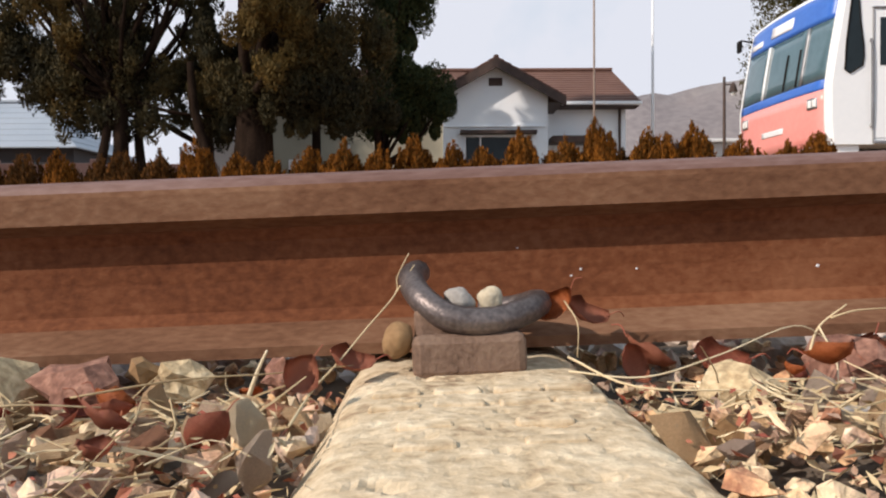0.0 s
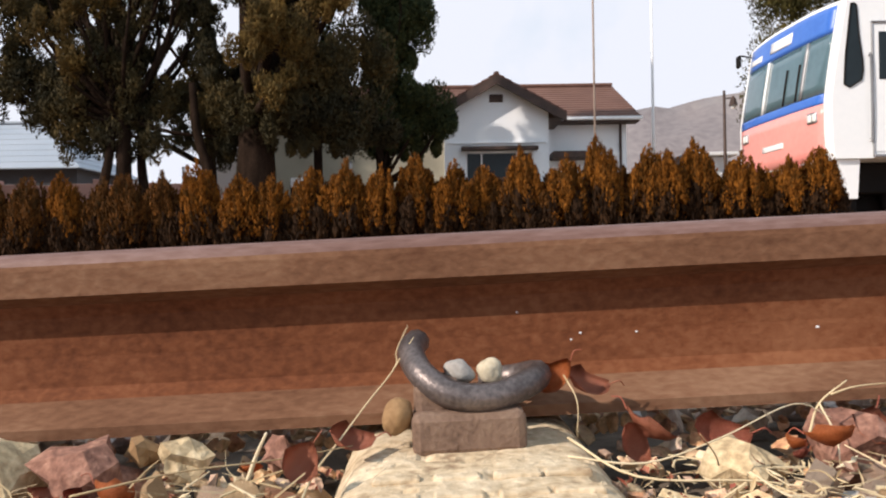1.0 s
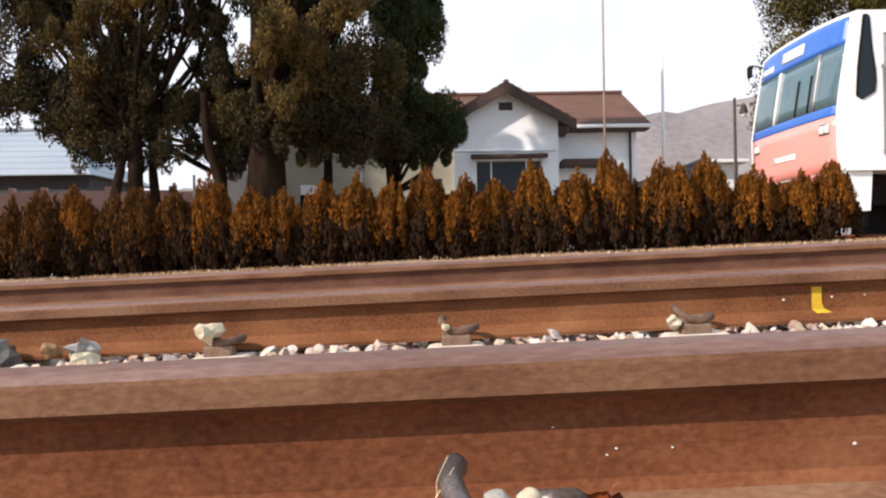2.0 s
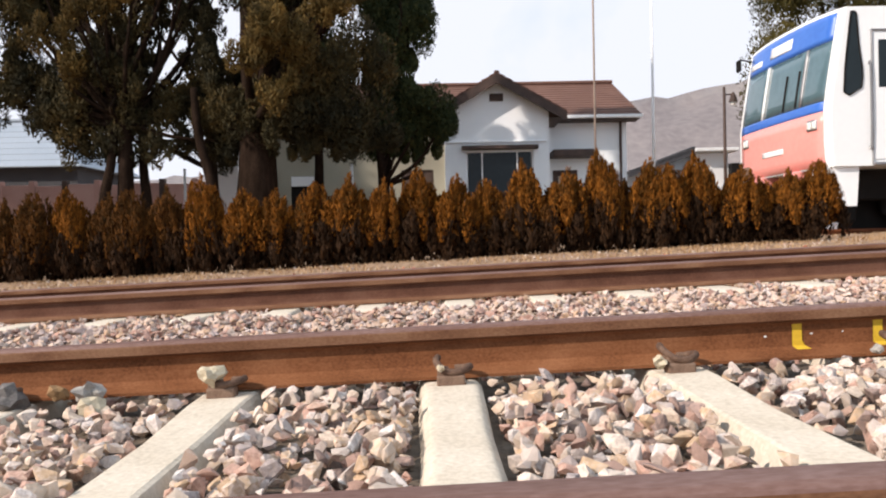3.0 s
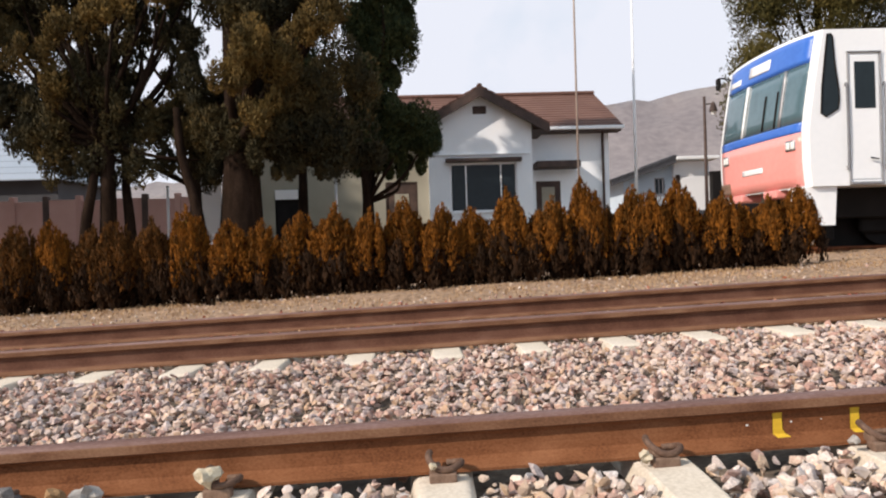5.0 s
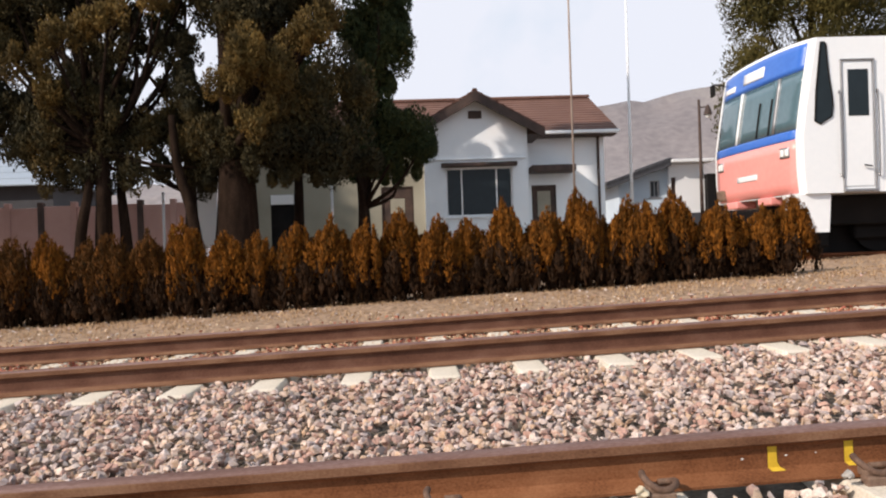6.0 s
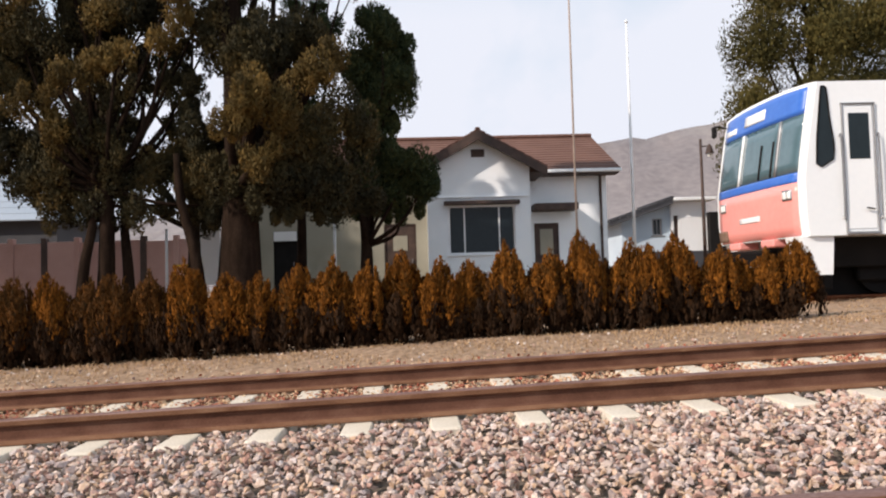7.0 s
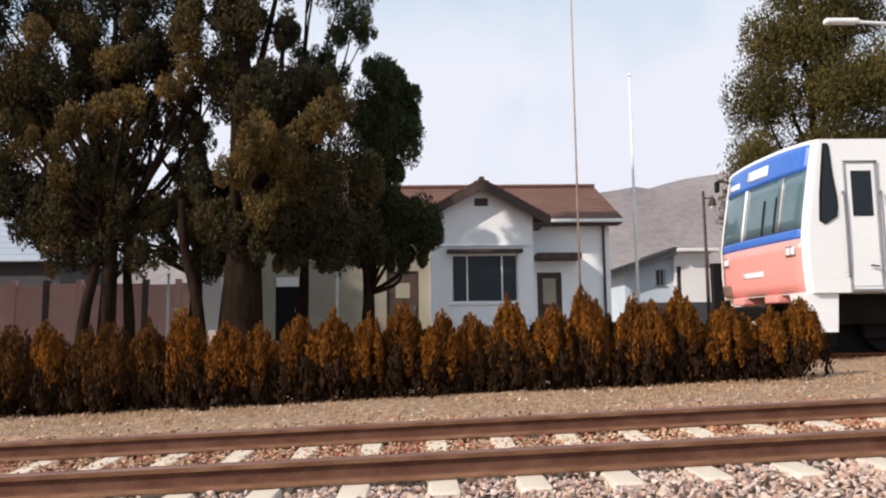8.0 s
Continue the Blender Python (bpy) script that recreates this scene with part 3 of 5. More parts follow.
def scatter(rng, x0, x1, y0, y1, density, lo, hi, lift=0.0, depth=0.02, keep=0.0):
    n = int((x1 - x0) * (y1 - y0) * density)
    x, y = rng.uniform(x0, x1, n), rng.uniform(y0, y1, n)
    size = rng.uniform(lo, hi, n) ** 1.0
    ok = ~on_sleeper(x, y) | (rng.uniform(size=n) < keep)
    x, y, size = x[ok], y[ok], size[ok]
    z = level(x, y) + lift + rng.uniform(-depth, depth, len(x)) - 0.03 * smooth01(y, -0.26, -0.11) * (y < 0)
    return np.stack([x, y, z], 1), size


def build_ballast():
    rng = np.random.default_rng(11)
    root = thing("ballast", "grey, cream and brown broken-stone ballast between the rails", "ballast", kind="stuff")
    near_root = thing("trackside_stones", "brown and cream stones with straw beside the rail", "stones", kind="stuff")
    # the nearest stones, each its own piece
    shapes = []
    for v, f in ROCKS:
        bm = bmesh.new()
        vs = [bm.verts.new(p) for p in v]
        for t in f:
            bm.faces.new([vs[i] for i in t])
        bmesh.ops.subdivide_edges(bm, edges=bm.edges[:], cuts=1, use_grid_fill=True)
        for q in bm.verts:
            q.co *= 1 + 0.14 * noise.noise(q.co * 1.6) + 0.07 * noise.noise(q.co * 4.7)
        me = bpy.data.meshes.new("stone")
        bm.to_mesh(me)
        bm.free()
        me.materials.append(PEBBLE)
        shapes.append(me)
    xyz, size = scatter(rng, -0.52, 0.55, -0.52, -0.125, 840, 0.009, 0.022, 0.060, 0.014)
    order = np.argsort(-size)[:290]
    for (x, y, z), s in zip(xyz[order], size[order]):
        ob = new("stone", shapes[rng.integers(12)])
        ob.parent = near_root
        ob.matrix_basis = Matrix.LocRotScale((x, y, z), Euler(rng.uniform(0, 6.28, 3)), (s * rng.uniform(1.0, 1.4), s, s * 0.9))
    xyz, size = scatter(rng, -0.8, 0.8, -0.75, -0.13, 2600, 0.006, 0.018, 0.046, 0.02)
    part_mesh("gravel", stones_mesh("gravel", rng, xyz, size), PEBBLE, near_root)["kind"] = "stuff"
    xyz, size = scatter(rng, -2.2, 2.2, -1.5, -0.13, 700, 0.012, 0.026, 0.044, 0.016)
    outer = (np.abs(xyz[:, 0]) > 0.78) | (xyz[:, 1] < -0.74)
    part_mesh("gravel", stones_mesh("gravel", rng, xyz[outer], size[outer]), PEBBLE, near_root)["kind"] = "stuff"
    # packing under the near rail, just below its foot
    xyz, size = scatter(rng, -1.2, 1.2, -0.1, 0.09, 2200, 0.008, 0.015, 0.066, 0.006, 1.0)
    xyz[:, 2] -= 0.024 * (xyz[:, 1] > -0.02)
    part_mesh("gravel", stones_mesh("gravel", rng, xyz, size), PEBBLE, near_root)["kind"] = "stuff"
    xyz, size = scatter(rng, -2.6, 2.6, 0.085, 1.41, 1080, 0.014, 0.042, 0.044, 0.032)
    # the uppermost stones between the near rails, each its own piece
    chunks = []
    for v, f in ROCKS:
        me = mesh_of("stone", v, f)
        me.materials.append(STONE)
        chunks.append(me)
    upper = np.flatnonzero((np.abs(xyz[:, 0]) < 1.0) & (xyz[:, 1] > 0.45) & (size < 0.03))
    upper = upper[np.argsort(-(xyz[upper, 2] + size[upper]))[:290]]
    for i in upper:
        ob = new("stone", chunks[rng.integers(12)])
        ob.parent = root
        ob.matrix_basis = Matrix.LocRotScale(xyz[i], Euler(rng.uniform(0, 6.28, 3)), (size[i] * rng.uniform(0.95, 1.2), size[i], size[i] * 0.8))
    xyz, size = np.delete(xyz, upper, 0), np.delete(size, upper)
    part_mesh("stones", stones_mesh("stones", rng, xyz, size), STONE, root)["kind"] = "stuff"
    xyz, size = scatter(rng, -4.2, 4.4, 1.58, 3.9, 950, 0.014, 0.04, 0.048, 0.022)
    part_mesh("stones", stones_mesh("stones", rng, xyz, size), MIDSTONE, root)["kind"] = "stuff"
    for y0, y1, keep in ((3.9, 4.62, 0.15), (4.62, 5.9, 0.8)):
        xyz, size = scatter(rng, -5.6, 6.0, y0, y1, 700, 0.014, 0.032, 0.052, 0.018, keep)
        part_mesh("stones", stones_mesh("stones", rng, xyz, size), FARSTONE, root)["kind"] = "stuff"
    for y0, y1, wide, mat, lift in ((-1.5, -0.075, 2.2, PEBBLE, 0.04), (0.085, 1.41, 2.6, STONE, 0.046), (1.58, 3.9, 4.3, MIDSTONE, 0.048), (3.9, 5.9, 5.8, FARSTONE, 0.045)):
        for x0, x1 in ((-11, -wide), (wide, 11)):
            xyz, size = scatter(rng, x0, x1, y0, y1, 230, 0.024, 0.05, lift, 0.02)
            part_mesh("stones", stones_mesh("stones", rng, xyz, size), mat, root)["kind"] = "stuff"
    xyz, size = scatter(rng, -6, 7, 5.75, 7.4, 26, 0.01, 0.03, 0.008, 0.008)
    part_mesh("stones", stones_mesh("stones", rng, xyz, size), STONE, root)["kind"] = "stuff"


build_ballast()


# ---- dry grass ----
def blades(rng, xyz, height, lean, width):
    """Thin grass blades, bent over."""
    n = len(xyz)
    a = rng.uniform(0, 2 * np.pi, n)
    out = np.stack([np.cos(a), np.sin(a), np.zeros(n)], 1) * (lean * rng.uniform(0.3, 1.2, n))[:, None]
    side = np.stack([-np.sin(a), np.cos(a), np.zeros(n)], 1) * width
    up = np.array([0, 0, 1.0])
    h = (height * rng.uniform(0.5, 1.1, n))[:, None]
    mid = xyz + up * h * 0.6 + out * 0.35
    tip = xyz + up * h * rng.uniform(0.5, 1.0, (n, 1)) + out
    v = np.stack([xyz - side, xyz + side, mid + side * 0.7, mid - side * 0.7, tip], 1).reshape(-1, 3)
    i = np.arange(n)[:, None] * 5
    return v, np.concatenate([i + [0, 1, 2], i + [0, 2, 3], i + [3, 2, 4]])


def build_grass():
    rng = np.random.default_rng(21)
    n = 16000
    x, y = rng.uniform(-7, 8, n), 5.75 + 2.2 * rng.beta(2.2, 1.6, n)
    patch = np.sin(x * 3.1 + 2 * np.sin(y * 2.3)) + np.sin(x * 7.7 + y * 5) > rng.uniform(-2.2, 0.6, n)
    xyz = np.stack([x, y, level(x, y)], 1)[patch]
    v, f = blades(rng, xyz, 0.045, 0.05, 0.004)
    tagged(part_mesh("grass", mesh_of("grass", v, f), GRASS, None), "short dry tan grass along the hedge", "grass", kind="stuff")
    n = 2600
    x, y = rng.uniform(5, 12, n), rng.uniform(7.5, 11, n)
    v, f = blades(rng, np.stack([x, y, level(x, y)], 1), 0.04, 0.05, 0.005)
    tagged(part_mesh("grass", mesh_of("grass", v, f), GRASS, None), "short dry tan grass beside the train", "grass", kind="stuff")


build_grass()


def leaf_litter():
    """Fallen leaves between the far rails."""
    rng = np.random.default_rng(31)
    n = 9000
    x, y = rng.uniform(-6, 6.5, n), rng.uniform(3.95, 5.9, n)
    some = (np.sin(x * 1.9 + 2.0) + np.sin(x * 4.3 + y * 3) > rng.uniform(-2.6, 1.2, n)) & ~on_sleeper(x, y) | (rng.uniform(size=n) < 0.06)
    c = np.stack([x, y, level(x, y) + rng.uniform(0.05, 0.085, n)], 1)[some]
    way = rng.normal(size=c.shape) * [1, 1, 0.3]
    l = rng.uniform(0.025, 0.055, len(c))
    tagged(part_mesh("leaf_litter", sprays("leaf_litter", rng, c, way, l, l * 0.6), DEADLEAF, None), "reddish-brown fallen leaves between rails", "leaves", kind="stuff")


leaf_litter()


def straw_bits():
    """Loose straw lying over the stones beside the near rail."""
    rng = random.Random(8)
    bm = bmesh.new()
    for _ in range(760):
        x, y = rng.uniform(-0.5, 0.55), rng.uniform(-0.42, -0.13)
        if -0.10 < x < 0.16 and y < -0.1:
            continue
        z = float(level(x, y)) + rng.uniform(0.064, 0.084) - 0.026 * float(smooth01(y, -0.28, -0.12))
        a, l = rng.uniform(0, 6.28), rng.uniform(0.010, 0.05)
        d = Vector((math.cos(a), math.sin(a) * 0.8, rng.uniform(-0.4, 0.8) * rng.random()))
        bend = Vector((-d.y, d.x, rng.uniform(-0.3, 0.5))) * rng.uniform(-0.6, 0.6) * l
        p = Vector((x, y, z))
        r = rng.choice((0.0003, 0.0005, 0.0007, 0.0011)) * rng.uniform(0.8, 1.2)
        way = curve_points([p, p + d * l * rng.uniform(0.3, 0.7) + bend, p + d * l], 3)
        tube(bm, way, [r * (1 - 0.7 * i / len(way)) for i in range(len(way))], 4)
    tagged(part("straw", bm, STRAW, None), "loose pale straw lying on stones", "straw", kind="stuff")


straw_bits()


def leaf_crumbs():
    """Crumbled leaves and chaff in the gaps between the near stones."""
    rng = np.random.default_rng(52)
    for n, size, mat, label in ((1100, 0.0065, DEADLEAF, "crumbled red-brown leaf bits between stones"), (900, 0.0065, GREYLEAF, "grey-brown weathered leaf bits between stones"), (2600, 0.010, STRAW, "pale chaff scattered between stones")):
        x, y = rng.uniform(-0.55, 0.58, n), rng.uniform(-0.46, -0.1, n)
        keep = ~on_sleeper(x, y)
        c = np.stack([x, y, level(x, y) + rng.uniform(0.05, 0.08, n) - 0.024 * smooth01(y, -0.28, -0.12)], 1)[keep]
        l = rng.uniform(0.5, 1.6, len(c)) * size
        tagged(part_mesh("leaf_crumbs", sprays("leaf_crumbs", rng, c, rng.normal(size=c.shape) * [1, 1, 0.5], l, l * (0.22 if mat is STRAW else 0.55)), mat, None), label, "leaf litter", kind="stuff")


leaf_crumbs()


def stalk(points, radius, twigs=()):
    root = thing("grass_stalk", "dry pale grass stalk leaning by the rail", "grass stalk", "loose dry stalks")
    radius *= 0.65
    way = curve_points(points, 5)
    part("stem", tube(bmesh.new(), way, [radius * (1 - 0.6 * i / len(way)) for i in range(len(way))], 5), STRAW, root, smooth=True)
    for t in twigs:
        way = curve_points(t, 4)
        part("twig", tube(bmesh.new(), way, [radius * 0.8 * (1 - 0.6 * i / len(way)) for i in range(len(way))], 5), STRAW, root, smooth=True)


stalk([(-0.069, -0.298, 0.0), (-0.0756, -0.188, -0.004), (-0.0654, -0.148, 0.006), (-0.049, -0.118, 0.0255), (-0.029, -0.098, 0.049), (-0.0275, -0.094, 0.062), (-0.0188, -0.088, 0.080)], 0.0013, [[(-0.029, -0.098, 0.049), (-0.022, -0.094, 0.060), (-0.0144, -0.09, 0.071)]])
stalk([(0.085, -0.2, 0.008), (0.13, -0.21, 0.006), (0.18, -0.2, 0.018), (0.24, -0.17, 0.032), (0.27, -0.16, 0.02)], 0.0012)
stalk([(0.09, -0.17, 0.012), (0.12, -0.23, 0.004), (0.19, -0.24, 0.003), (0.25, -0.25, -0.006)], 0.0014)
stalk([(0.25, -0.17, 0.012), (0.262, -0.16, 0.03), (0.282, -0.158, 0.045)], 0.0016, [[(0.27, -0.16, 0.036), (0.29, -0.158, 0.041), (0.33, -0.15, 0.042)], [(0.262, -0.16, 0.03), (0.268, -0.17, 0.01), (0.262, -0.185, -0.004)]])
stalk([(0.096, -0.12, 0.045), (0.1, -0.15, 0.032), (0.098, -0.16, 0.01)], 0.0009)
stalk([(-0.2, -0.25, 0.004), (-0.15, -0.22, 0.008), (-0.1, -0.19, 0.006), (-0.055, -0.15, 0.004)], 0.0012)
stalk([(-0.33, -0.3, 0.0), (-0.26, -0.33, 0.004), (-0.2, -0.32, 0.015), (-0.16, -0.3, 0.01)], 0.0015)
stalk([(-0.128, -0.15, -0.02), (-0.12, -0.155, 0.0), (-0.112, -0.16, 0.016)], 0.003)


def leaf(x, y, z, size, turn, curl, label="curled reddish-brown dead leaf", mat=DEADLEAF):
    bm = bmesh.new()
    rows = 7
    grid = []
    for i in range(rows):
        u = i / (rows - 1)
        w = 0.42 * math.sin(math.pi * min(0.97, u * 0.95 + 0.04)) ** 0.8 * (1 + 0.05 * math.sin(u * 17))
        row = []
        for k in range(5):
            s = (k - 2) / 2
            row.append(bm.verts.new((u - 0.5, s * w, curl * ((u - 0.45) ** 2 * 2.2 + (s * w) ** 2 * 3.0) + 0.03 * math.sin(9 * u + 5 * s))))
        grid.append(row)
    for a, b in zip(grid, grid[1:]):
        for k in range(4):
            bm.faces.new((a[k], b[k], b[k + 1], a[k + 1]))
    bmesh.ops.solidify(bm, geom=bm.faces[:], thickness=0.012)
    root = thing("dead_leaf", label, "leaf", "dead leaves by the rail", m=Matrix.LocRotScale((x, y, z), Euler([radians(v) for v in turn]), (size, size, size)))
    part("blade", bm, mat, root, smooth=True)
    stem = curve_points([(0.5, 0, curl * 0.6), (0.68, 0.02, curl * 0.9), (0.85, 0.0, curl * 0.8)], 3)
    part("stem", tube(bmesh.new(), stem, 0.014, 5), DEADLEAF, root)


ORANGELEAF = material("orange_leaf", [(0.24, 0.05, 0.015), (0.45, 0.12, 0.03), (0.55, 0.2, 0.07)], 40.0, 150.0, 0.6, 0, 0.3)
leaf(0.094, -0.092, 0.033, 0.034, (35, -30, 10), 0.7, "curled orange-red dead leaf caught on the clip", ORANGELEAF)
leaf(0.115, -0.085, 0.028, 0.04, (35, 20, 30), 0.5)
leaf(0.133, -0.16, 0.006, 0.03, (75, 60, 20), 0.45)
leaf(0.20, -0.135, -0.002, 0.045, (38, 12, 20), 0.5)
leaf(0.155, -0.12, 0.0, 0.04, (25, -20, 150), 0.5)
leaf(0.30, -0.15, 0.004, 0.036, (25, -20, 60), 0.6)
leaf(-0.062, -0.14, 0.0, 0.036, (30, 20, 40), 0.6)
leaf(-0.085, -0.20, 0.004, 0.03, (50, -30, 70), 0.5)
leaf(0.25, -0.2, 0.012, 0.032, (20, 25, 130), 0.6, "curled orange dead leaf on stones", ORANGELEAF)
leaf(-0.16, -0.3, 0.0, 0.028, (20, -25, 200), 0.5)
litter = random.Random(77)
for _ in range(60):
    lx, ly = litter.uniform(-0.45, 0.5), litter.uniform(-0.42, -0.1)
    if not -0.1 < lx < 0.15:
        leaf(lx, ly, float(level(lx, ly)) + 0.078 - 0.024 * float(smooth01(ly, -0.28, -0.12)), litter.uniform(0.012, 0.027), (litter.uniform(-50, 50), litter.uniform(-40, 40), litter.uniform(0, 360)), litter.uniform(0.3, 0.9), *litter.choice(((), (), ("curled grey-brown weathered leaf on stones", GREYLEAF), ("curled orange dead leaf on stones", ORANGELEAF))))
leaf(0.28, -0.3, 0.0, 0.035, (35, 5, 20), 0.5)


def lodged_stone(x, y, z, s, squash, label, mat, rough=False, group="pebbles lodged in the clip"):
    bm = bmesh.new()
    bmesh.ops.create_icosphere(bm, subdivisions=2 if rough else 3, radius=1)
    for v in bm.verts:
        p = v.co.copy()
        q = p + Vector((x * 91, y * 57, 3))
        v.co = p * s * (1 + (0.8 if rough else 0.22) * noise.noise(q * (1.3 if rough else 1.1)) + (0.22 if rough else 0.06) * noise.noise(q * 3.1))
        v.co.z *= squash
    root = part("pebble", bm, mat, None, smooth=not rough)
    root.matrix_basis = pose(x, y, z, 12, 18, 40)
    tagged(root, label, "pebble", group)


CREAMSTONE = material("cream_stone", [(0.36, 0.30, 0.21), (0.50, 0.43, 0.31), (0.58, 0.52, 0.40)], 30, 200, 0.9, 0, 0.4)
GREYSTONE = material("grey_stone", [(0.22, 0.20, 0.185), (0.44, 0.41, 0.37)], 30, 200, 0.9, 0, 0.4)
OCHRESTONE = material("ochre_stone", [(0.20, 0.11, 0.05), (0.34, 0.21, 0.10)], 30, 200, 0.9, 0, 0.4)
lodged_stone(0.020, -0.088, 0.044, 0.0125, 0.75, "pale grey pebble lodged in the spring clip", GREYSTONE)
lodged_stone(0.044, -0.088, 0.044, 0.0102, 0.95, "cream pebble lodged in the spring clip", CREAMSTONE)
lodged_stone(-0.685, 1.37, 0.034, 0.032, 0.9, "pale angular stone resting on a rusty clip", CREAMSTONE, True)
lodged_stone(-0.026, -0.12, 0.016, 0.011, 1.35, "ochre pebble beside the iron block", OCHRESTONE)

DARKSTONE = material("dark_grey_stone", [(0.06, 0.055, 0.055), (0.13, 0.12, 0.115), (0.22, 0.20, 0.19)], 30, 200, 0.9, 0, 0.5)
for x, y, z, size, squash, hue, mat in ((-1.27, 1.375, 0.02, 0.05, 0.8, "dark grey", DARKSTONE), (-1.13, 1.385, 0.03, 0.024, 0.85, "ochre", OCHRESTONE), (-1.035, 1.375, 0.028, 0.038, 0.8, "pale grey", GREYSTONE), (-0.99, 1.30, 0.0, 0.038, 0.7, "cream", CREAMSTONE), (0.595, 1.375, 0.03, 0.019, 0.9, "cream", CREAMSTONE), (1.225, 1.375, 0.03, 0.015, 0.9, "pale grey", GREYSTONE), (-0.03, 1.365, 0.044, 0.012, 0.8, "cream", CREAMSTONE)):
    lodged_stone(x, y, z + 0.035 * x, size, squash, hue + " broken stone against the rail", mat, True, "stones against the painted rail")


ROSESTONE = material("rose_stone", [(0.15, 0.065, 0.045), (0.24, 0.115, 0.08), (0.36, 0.20, 0.14)], 40, 170, 0.9, 0, 0.7, mottle=0.3)
BUFFSTONE = material("buff_stone", [(0.38, 0.267, 0.148), (0.532, 0.405, 0.238), (0.627, 0.506, 0.328)], 40, 170, 0.9, 0, 0.7, mottle=0.3)
for x, y, z, s, squash, hue, mat in ((-0.24, -0.14, -0.02, 0.032, 0.7, "dull rose", ROSESTONE), (-0.305, -0.14, -0.014, 0.03, 0.85, "buff", BUFFSTONE), (-0.21, -0.12, -0.006, 0.013, 0.9, "ochre", OCHRESTONE), (-0.182, -0.125, -0.01, 0.018, 0.8, "buff", BUFFSTONE), (-0.11, -0.12, -0.01, 0.013, 0.9, "dull rose", ROSESTONE), (0.208, -0.155, -0.014, 0.027, 0.8, "buff", BUFFSTONE), (0.30, -0.135, -0.008, 0.034, 0.75, "dull rose", ROSESTONE), (0.18, -0.225, -0.03, 0.018, 0.8, "ochre", OCHRESTONE), (0.152, -0.215, -0.024, 0.015, 0.85, "buff", BUFFSTONE), (0.242, -0.245, -0.02, 0.016, 0.9, "pale grey", GREYSTONE), (-0.31, -0.215, -0.02, 0.028, 0.9, "buff", BUFFSTONE)):
    lodged_stone(x, y, z, s, squash, hue + " broken stone lying by the rail foot", mat, True, "large stones by the rail")


# ---- hedge ----
def thuja(seed, outer, label):
    """A small upright conifer, one metre tall: a pointed cone of upright plumes."""
    rng = np.random.default_rng(seed)
    root = thing("hedge_shrub", label, "shrub", "shrubs of the hedge")
    bm = tube(bmesh.new(), [(0, 0, -0.05), (0.01, 0, 0.4), (0, 0.01, 0.85)], [0.022, 0.016, 0.005], 6)
    for k in range(7):
        a = k * 2.4
        tube(bm, [(0, 0, 0.06 + 0.05 * k), (0.1 * math.cos(a), 0.1 * math.sin(a), 0.22 + 0.06 * k), (0.13 * math.cos(a), 0.13 * math.sin(a), 0.42 + 0.06 * k)], [0.008, 0.006, 0.002], 4)
    part("trunk", bm, BARK, root)

    def plumes_of(n, count, wide, low, high, drop, thick, name, mat, size):
        pa, pr = rng.uniform(0, 6.28, count), wide * rng.uniform(0.0, 1.0, count) ** 0.55
        pr[0] = 0.0
        ptop = high - drop * pr ** 1.9 - rng.uniform(0.0, 0.13, count)
        ptop[0] = high
        plow = np.minimum(low + rng.uniform(0.0, 0.34, count), ptop - 0.16)
        k = rng.integers(0, count, n)
        u = rng.beta(1.15, 1.1, n)
        a = rng.uniform(0, 2 * np.pi, n)
        out = thick * np.sin(np.pi * (0.14 + 0.8 * u)) ** 0.8 * rng.uniform(0.45, 1.0, n)
        # plumes lean in towards the tip
        r = pr[k] * (1 - 0.25 * u)
        c = np.stack([r * np.cos(pa[k]) + out * np.cos(a), r * np.sin(pa[k]) + out * np.sin(a), plow[k] + (ptop - plow)[k] * u], 1)
        way = np.stack([np.cos(a) * 0.3, np.sin(a) * 0.3, np.ones(n) * 1.3], 1) + rng.normal(0, 0.2, (n, 3))
        l = rng.uniform(0.6, 1.4, n) * size
        part_mesh(name, sprays(name, rng, c, way, l, l * 0.34, np.stack([np.cos(a), np.sin(a), 0.3 * np.ones(n)], 1)), mat, root)

    plumes_of(4600, 34, 0.23, 0.17, 1.0, 3.9, 0.064, "foliage", outer, 0.05)
    # dark lower half: shade within the shrub painted as darker leaves
    plumes_of(2100, 30, 0.27, -0.08, 0.6, 0.6, 0.07, "inner_foliage", THUJA_INSHADE, 0.07)
    return root


SHRUB_LABEL = "bronze-orange clipped conifer shrub in a hedge row"
SHADED_LABEL = "conifer shrub in a hedge row, shade put into its colour"
shrubs = [thuja(40 + i, THUJA, SHRUB_LABEL) for i in range(5)]
shaded_shrubs = [thuja(60 + i, THUJA_SHADED, SHADED_LABEL) for i in range(3)]
HEDGE = [(-4.98, 1.02), (-4.6, 1.08), (-4.22, 1.1), (-3.86, 1.02), (-3.5, 1.06), (-3.12, 1.06), (-2.66, 1.18), (-2.25, 0.98), (-1.92, 0.96), (-1.46, 1.05), (-1.1, 1.1), (-0.7, 1.02), (-0.24, 1.12), (0.14, 1.0), (0.5, 0.98), (0.92, 1.16), (1.4, 1.04), (1.86, 1.22), (2.3, 1.08), (2.58, 1.04), (2.88, 1.14), (3.34, 0.96), (3.64, 0.8), (3.96, 0.88), (4.24, 0.98)]
HEDGE = [(-5.35 - 0.38 * k, 1.05) for k in range(2, -1, -1)] + HEDGE
TALL = len(HEDGE)
